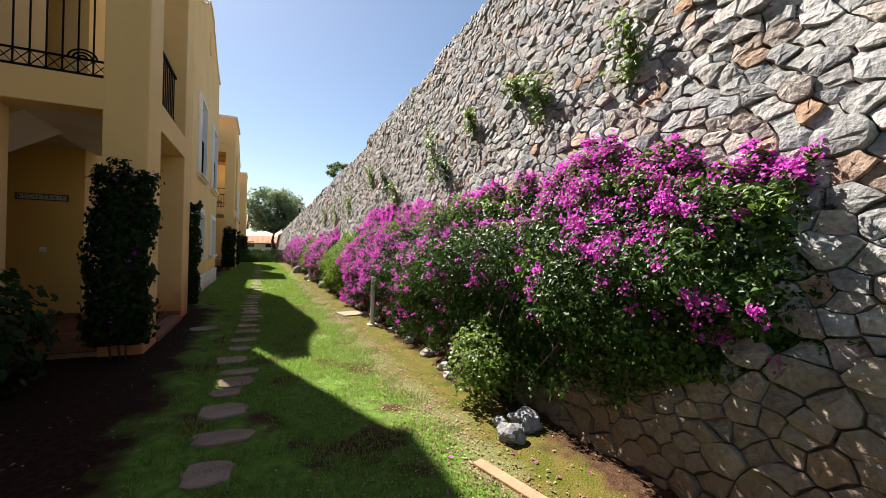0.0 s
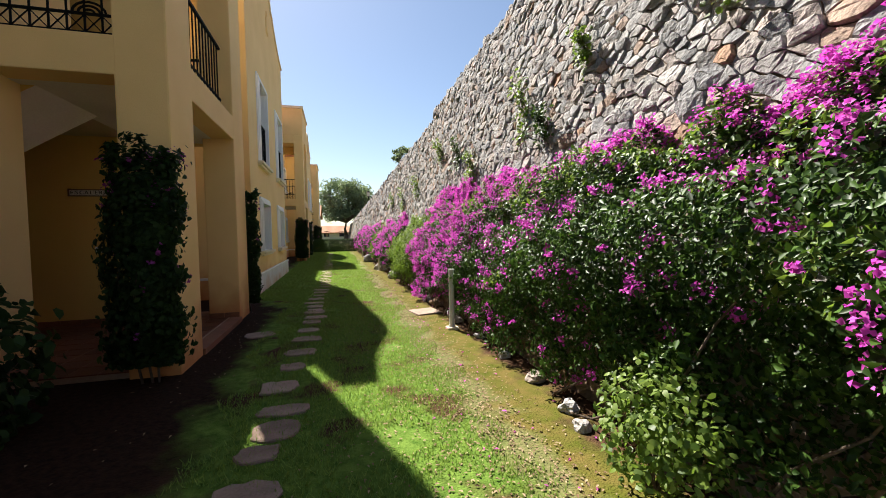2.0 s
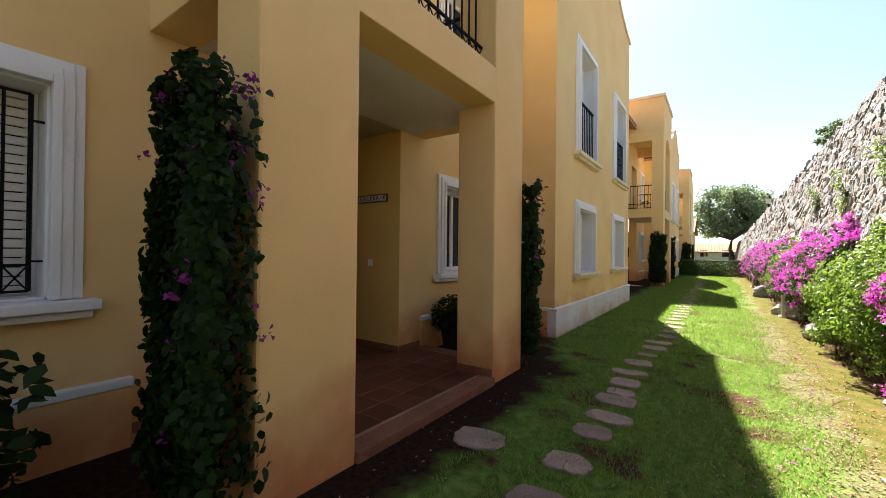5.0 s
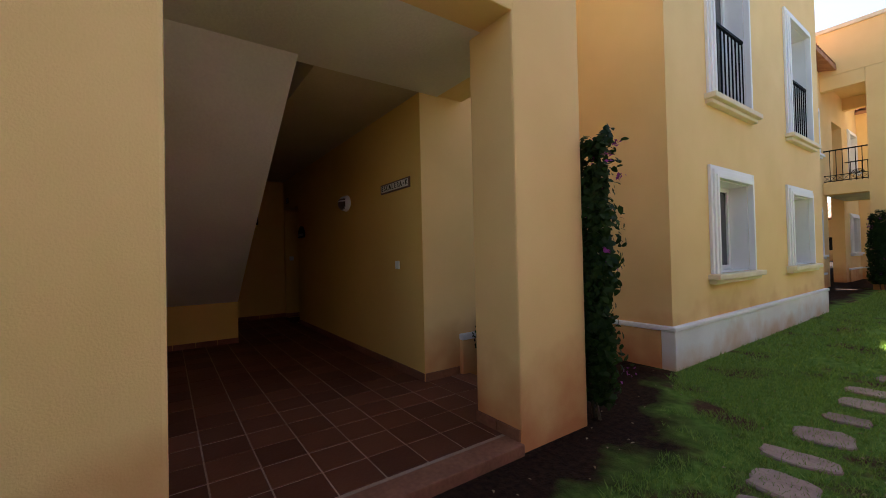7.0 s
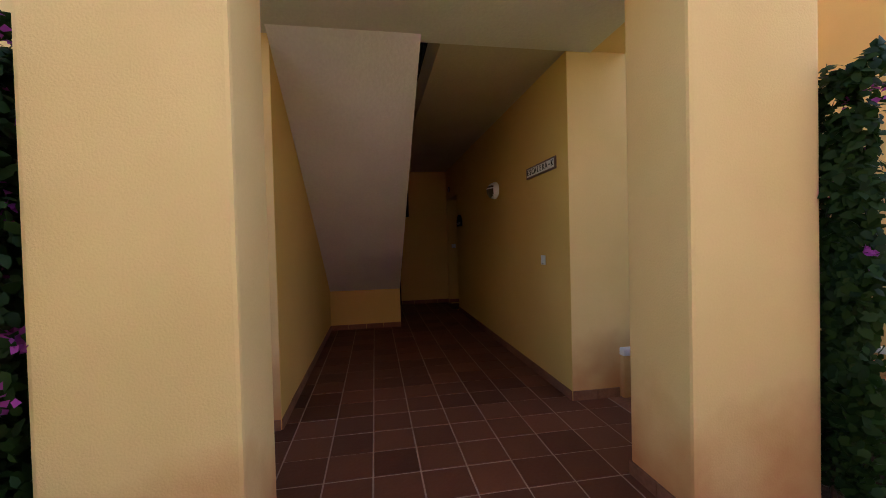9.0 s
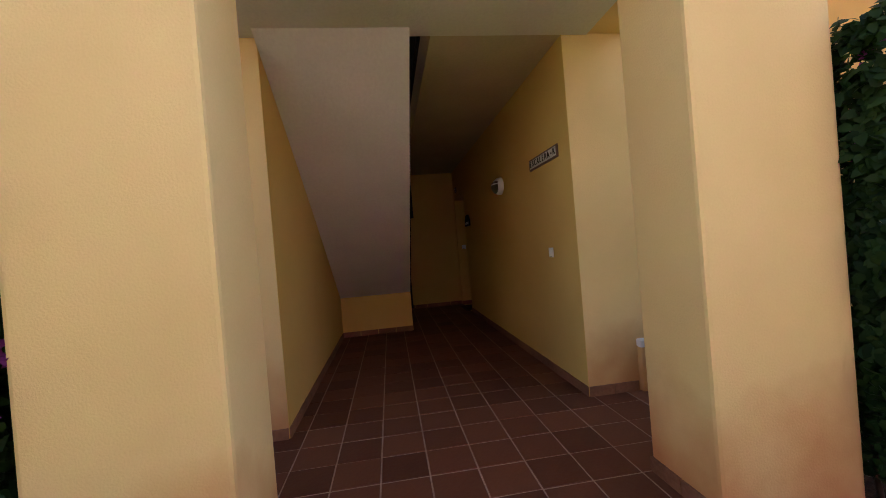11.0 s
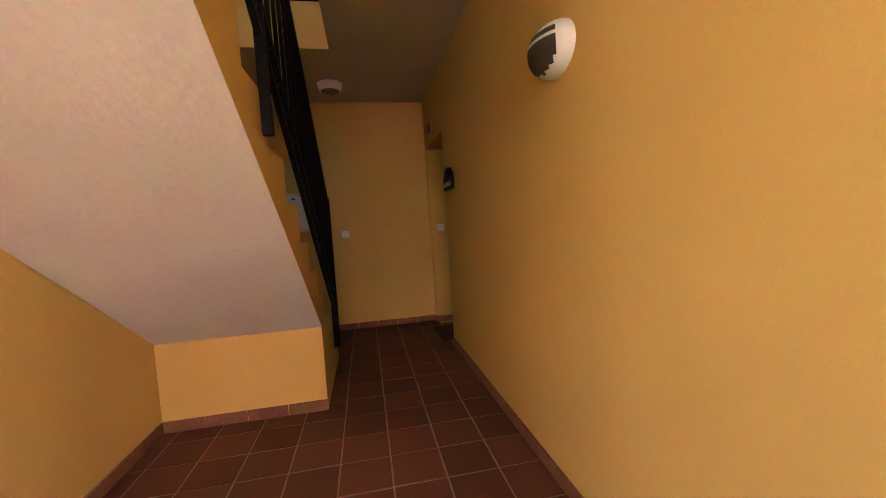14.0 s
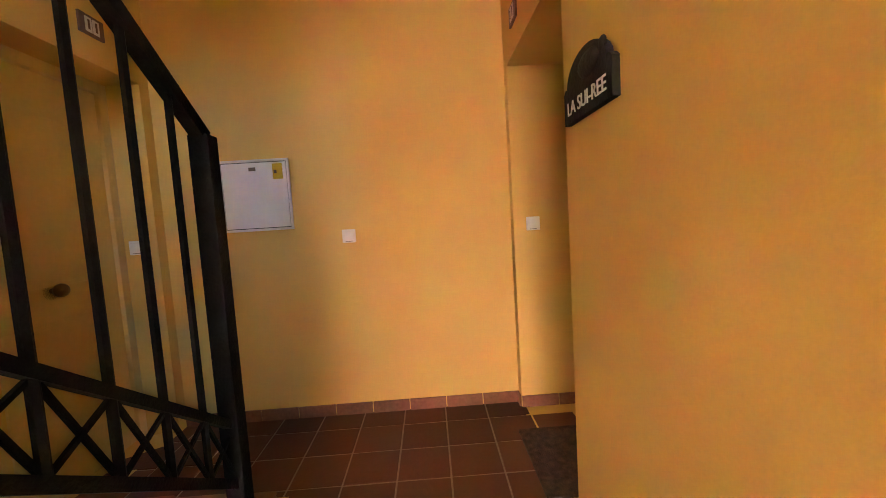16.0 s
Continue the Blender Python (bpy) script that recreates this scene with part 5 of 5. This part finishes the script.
def number_plate(x, y, s, digits):
    p = empty("number_plate", (x, y - s * 0.008, 2.37))
    box("border", (-0.075, -0.006, -0.05), (0.075, 0.006, 0.05), TILE_RED, p, 0.003)
    for k in range(digits):
        c = (k - (digits - 1) / 2) * 0.045
        box("tile", (c - 0.02, -0.009, -0.036), (c + 0.02, 0.009, 0.036), TILE_WHITE, p, 0.003)
        box("bar", (c - 0.006, -0.0105, -0.024), (c + 0.006, 0.0105, 0.024), TILE_RED, p, 0.001)
    return tagged(p, "small ceramic door number with a brown border", "number plate", "door numbers")


number_plate(-6.25, SOUTH, -1, 2)
number_plate(-6.30, NORTH, 1, 2)


def light_switch(m):
    s = empty("light_switch")
    s.matrix_basis = m
    box("plate", (-0.042, -0.010, -0.042), (0.042, 0.0, 0.042), PLASTIC, s, 0.004)
    box("rocker", (-0.030, -0.015, -0.026), (0.030, -0.010, 0.030), PLASTIC, s, 0.003)
    box("label", (-0.022, -0.0106, -0.035), (0.022, -0.0095, -0.032), LENS, s, 0)
    return tagged(s, "white plastic light switch on the stucco wall", "light switch", "light switches")


light_switch(pose(-1.87, NORTH, 1.15))
light_switch(pose(END, 0.85, 1.23, 0, 0, 90))
light_switch(pose(-6.56, NORTH + 0.12, 1.24, 0, 0, 90))
light_switch(pose(-6.56, SOUTH - 0.12, 1.24, 0, 0, 90))


def meter_box():
    b = empty("meter_box", (END, 0.30, 1.515))
    bm = bmesh.new()
    for lo, hi in (((0, -0.215, -0.22), (0.014, 0.215, -0.205)), ((0, -0.215, 0.205), (0.014, 0.215, 0.22)), ((0, -0.215, -0.205), (0.014, -0.2, 0.205)), ((0, 0.2, -0.205), (0.014, 0.215, 0.205))):
        add_box(bm, lo, hi, 0.003)
    bm_ob("frame", bm, PLASTIC, b)
    box("lid", (0, -0.196, -0.201), (0.010, 0.196, 0.201), PLASTIC, b, 0.003)
    # Dark sheet behind the lid paints the shade in its surrounding slit
    box("gap", (0, -0.2, -0.205), (0.003, 0.2, 0.205), PLATE, b, 0)
    box("sticker", (0.010, 0.115, 0.095), (0.0115, 0.175, 0.190), YELLOW, b, 0)
    box("sticker_bar", (0.0115, 0.122, 0.13), (0.0120, 0.140, 0.150), LENS, b, 0)
    box("label", (0.010, -0.03, 0.150), (0.0115, 0.012, 0.172), LENS, b, 0)
    return tagged(b, "white electric meter cover with a small yellow warning label", "meter box")


meter_box()


def escalera_sign():
    s = empty("stair_sign", (-1.89, NORTH - 0.008, 1.97))
    box("border", (-0.315, -0.006, -0.052), (0.315, 0.008, 0.052), TILE_RED, s, 0.003)
    text = "ESCALERA"
    for k in range(10):
        c = -0.262 + k * 0.0582
        box("tile", (c - 0.0275, -0.009, -0.036), (c + 0.0275, 0.004, 0.036), TILE_WHITE, s, 0.002)
        if k < 8:
            words("letter", text[k], 0.075, pose(c, -0.0105, 0.0, 90), PLATE, s)
        elif k == 8:
            box("dash", (c - 0.012, -0.0105, -0.006), (c + 0.012, -0.009, 0.006), PLATE, s, 0)
        else:
            words("letter", "K", 0.075, pose(c, -0.0105, 0.0, 90), PLATE, s)
    return tagged(s, "ceramic tile sign reading ESCALERA with a brown border", "sign")


escalera_sign()


def name_plaque():
    p = empty("name_plaque", (-5.35, NORTH - 0.006, 1.60))
    out = [(-0.18, 0.0), (0.18, 0.0), (0.18, 0.105), (0.165, 0.118)]
    for i in range(13):
        a = math.pi * i / 12
        out.append((0.15 * math.cos(a), 0.115 + 0.085 * math.sin(a)))
    out += [(-0.165, 0.118), (-0.18, 0.105)]
    bm = bmesh.new()
    f = [bm.verts.new((x, -0.016, z)) for x, z in out]
    b = [bm.verts.new((x, 0.006, z)) for x, z in out]
    bm.faces.new(f)
    bm.faces.new(b[::-1])
    for i in range(len(out)):
        bm.faces.new((f[i], b[i], b[(i + 1) % len(out)], f[(i + 1) % len(out)]))
    bm_ob("board", bm, PLATE, p)
    bm = bmesh.new()
    bmesh.ops.create_icosphere(bm, subdivisions=2, radius=0.022, matrix=Matrix.Translation((0.12, -0.012, 0.16)) @ Matrix.Diagonal((1, 0.4, 0.9, 1)))
    bmesh.ops.create_icosphere(bm, subdivisions=2, radius=0.05, matrix=Matrix.Translation((0.03, -0.014, 0.14)) @ Matrix.Diagonal((1.6, 0.3, 0.8, 1)))
    bm_ob("relief", bm, PLATE, p, True)
    words("letters", "LA SUI-REE", 0.062, pose(0, -0.0175, 0.045, 90), TILE_WHITE, p)
    return tagged(p, "dark arched name plaque with pale raised letters", "plaque")


name_plaque()


SMOKED = material("smoked_lens", (0.050, 0.038, 0.026), (0.075, 0.058, 0.040), 30, 160, 0.45, 0.15)


def wall_lamp():
    w = empty("wall_lamp", (-3.245, NORTH, 1.95))

    def shell(name, grow, mat, keep):
        bm = bmesh.new()
        bmesh.ops.create_uvsphere(bm, u_segments=48, v_segments=24, radius=1, matrix=Matrix.Diagonal((0.145 * grow, 0.105 * grow, 0.105 * grow, 1)))
        bmesh.ops.delete(bm, geom=[v for v in bm.verts if not keep(v.co)], context="VERTS")
        return bm_ob(name, bm, mat, w, True)
    shell("body", 1.0, PLASTIC, lambda c: c.y < 0.02)
    shell("grille", 1.025, SMOKED, lambda c: c.y < -0.03 and c.z < 0.056 and (c.x / 0.128) ** 2 + (c.z / 0.094) ** 2 < 1)
    shell("rib", 1.045, PLASTIC, lambda c: c.y < -0.03 and 0.012 < c.z < 0.030 and abs(c.x) < 0.128)
    return tagged(w, "oval white bulkhead wall lamp with a smoked cover", "wall lamp")


wall_lamp()
cl = empty("ceiling_lamp", (-6.02, 0.84, CEIL))
bm = bmesh.new()
for r0, r1, z0, z1 in ((0.125, 0.125, -0.03, 0.0), (0.105, 0.120, -0.075, -0.03)):
    bmesh.ops.create_cone(bm, cap_ends=True, segments=28, radius1=r0, radius2=r1, depth=z1 - z0, matrix=Matrix.Translation((0, 0, (z0 + z1) / 2)))
bm_ob("ring", bm, PLASTIC, cl)
bm = bmesh.new()
bmesh.ops.create_cone(bm, cap_ends=True, segments=28, radius1=0.085, radius2=0.095, depth=0.012, matrix=Matrix.Translation((0, 0, -0.081)))
bm_ob("diffuser", bm, LENS, cl)
tagged(cl, "round unlit ceiling lamp with a white rim", "ceiling lamp")
mat_ = tagged(box("doormat", (-6.27, 1.79, FLOOR), (-5.72, 2.14, FLOOR + 0.018), MAT, None, 0.006), "dark worn doormat at the recessed door", "doormat")
upper_rail = tagged(rail_run("landing_rail", (WELL_W, WELL_N + 0.03, UPPER + 0.10), (-1.9, WELL_N + 0.03, UPPER + 0.10), 0.9), "black wrought-iron rail along the stairwell", "railing")

pot = empty("potted_fern", (-1.13, 2.66, 0))
bm = bmesh.new()
bmesh.ops.create_cone(bm, cap_ends=True, segments=20, radius1=0.10, radius2=0.145, depth=0.30, matrix=Matrix.Translation((0, 0, 0.15)))
bmesh.ops.create_cone(bm, cap_ends=True, segments=20, radius1=0.155, radius2=0.155, depth=0.04, matrix=Matrix.Translation((0, 0, 0.31)))
bm_ob("pot", bm, PLATE, pot)
v_ = rng.normal(0, 1, (1300, 3))
leaves("leaves", unit(v_) * 0.33 * rng.random((1300, 1)) ** 0.5 * np.array((0.75, 1.1, 0.8)) + np.array((0, 0, 0.46)), unit(v_ + np.array((0, 0, 0.6))), 0.07, LEAF_SHADE, pot, 0.4)
tagged(pot, "dark pot with a bushy green fern by the wall", "potted plant")

# ---- pieces: floor tiles and wall stones ----
def tile_mesh():
    bm = bmesh.new()
    add_box(bm, (-0.1262, -0.1262, -0.012), (0.1262, 0.1262, 0.0), 0.0)
    top = [e for e in bm.edges if all(v.co.z > -0.001 for v in e.verts)]
    bmesh.ops.bevel(bm, geom=top, offset=0.002, segments=1, affect="EDGES")
    bmesh.ops.recalc_face_normals(bm, faces=bm.faces)
    me = bpy.data.meshes.new("tile")
    bm.to_mesh(me)
    bm.free()
    me.materials.append(TERRA)
    return me


tile = tile_mesh()
for i in range(26):
    for j in range(-2, 11):
        x, y = -0.295 - 0.262 * i, -0.178 + 0.1305 + 0.261 * j
        indoors = x < FACE - 0.1
        if not indoors and y > 2.18:
            continue
        if not (P1A + 0.1 < y < P2B + 0.1) or (indoors and not (SOUTH - 0.1 < y < NORTH + (0.5 if -6.6 < x < -5.5 else 0.1))) or x < END - 0.1:
            continue
        if -5.5 < x < -4.6 and y < STAIR_N - 0.1:
            continue
        if DEEP < x and (y < P1B - 0.1 or y > P2A + 0.1):
            continue
        ob = new("tile", tile)
        ob.parent = floor if indoors else porch_floor
        ob.location = (x, y, FLOOR + random.uniform(-0.0012, 0.0012))
        ob.rotation_euler = (random.uniform(-0.004, 0.004), random.uniform(-0.004, 0.004), random.uniform(-0.006, 0.006))

wall_east = retaining_wall()
polys = cells(-8.0, 45.0, 5.3)
rest_v, rest_f = [], []
polys = [p for p in polys if 0 < np.mean([q[1] for q in p]) < top_of_wall(np.mean([q[0] for q in p])) - 0.02]
polys.sort(key=lambda p: (np.mean([q[0] for q in p]) + 3.4) ** 2 + (np.mean([q[1] for q in p]) - 2.9) ** 2 * 0.8)
for k, p in enumerate(polys):
    v, f = stone_mesh(p)
    if k < 300:
        mesh_ob("stone", v, f, RUBBLE, wall_east)
    else:
        o = len(rest_v)
        rest_v += v
        rest_f += [tuple(i + o for i in q) for q in f]
rest = mesh_ob("stones", rest_v, rest_f, RUBBLE, wall_east)
rest["kind"] = "stuff"
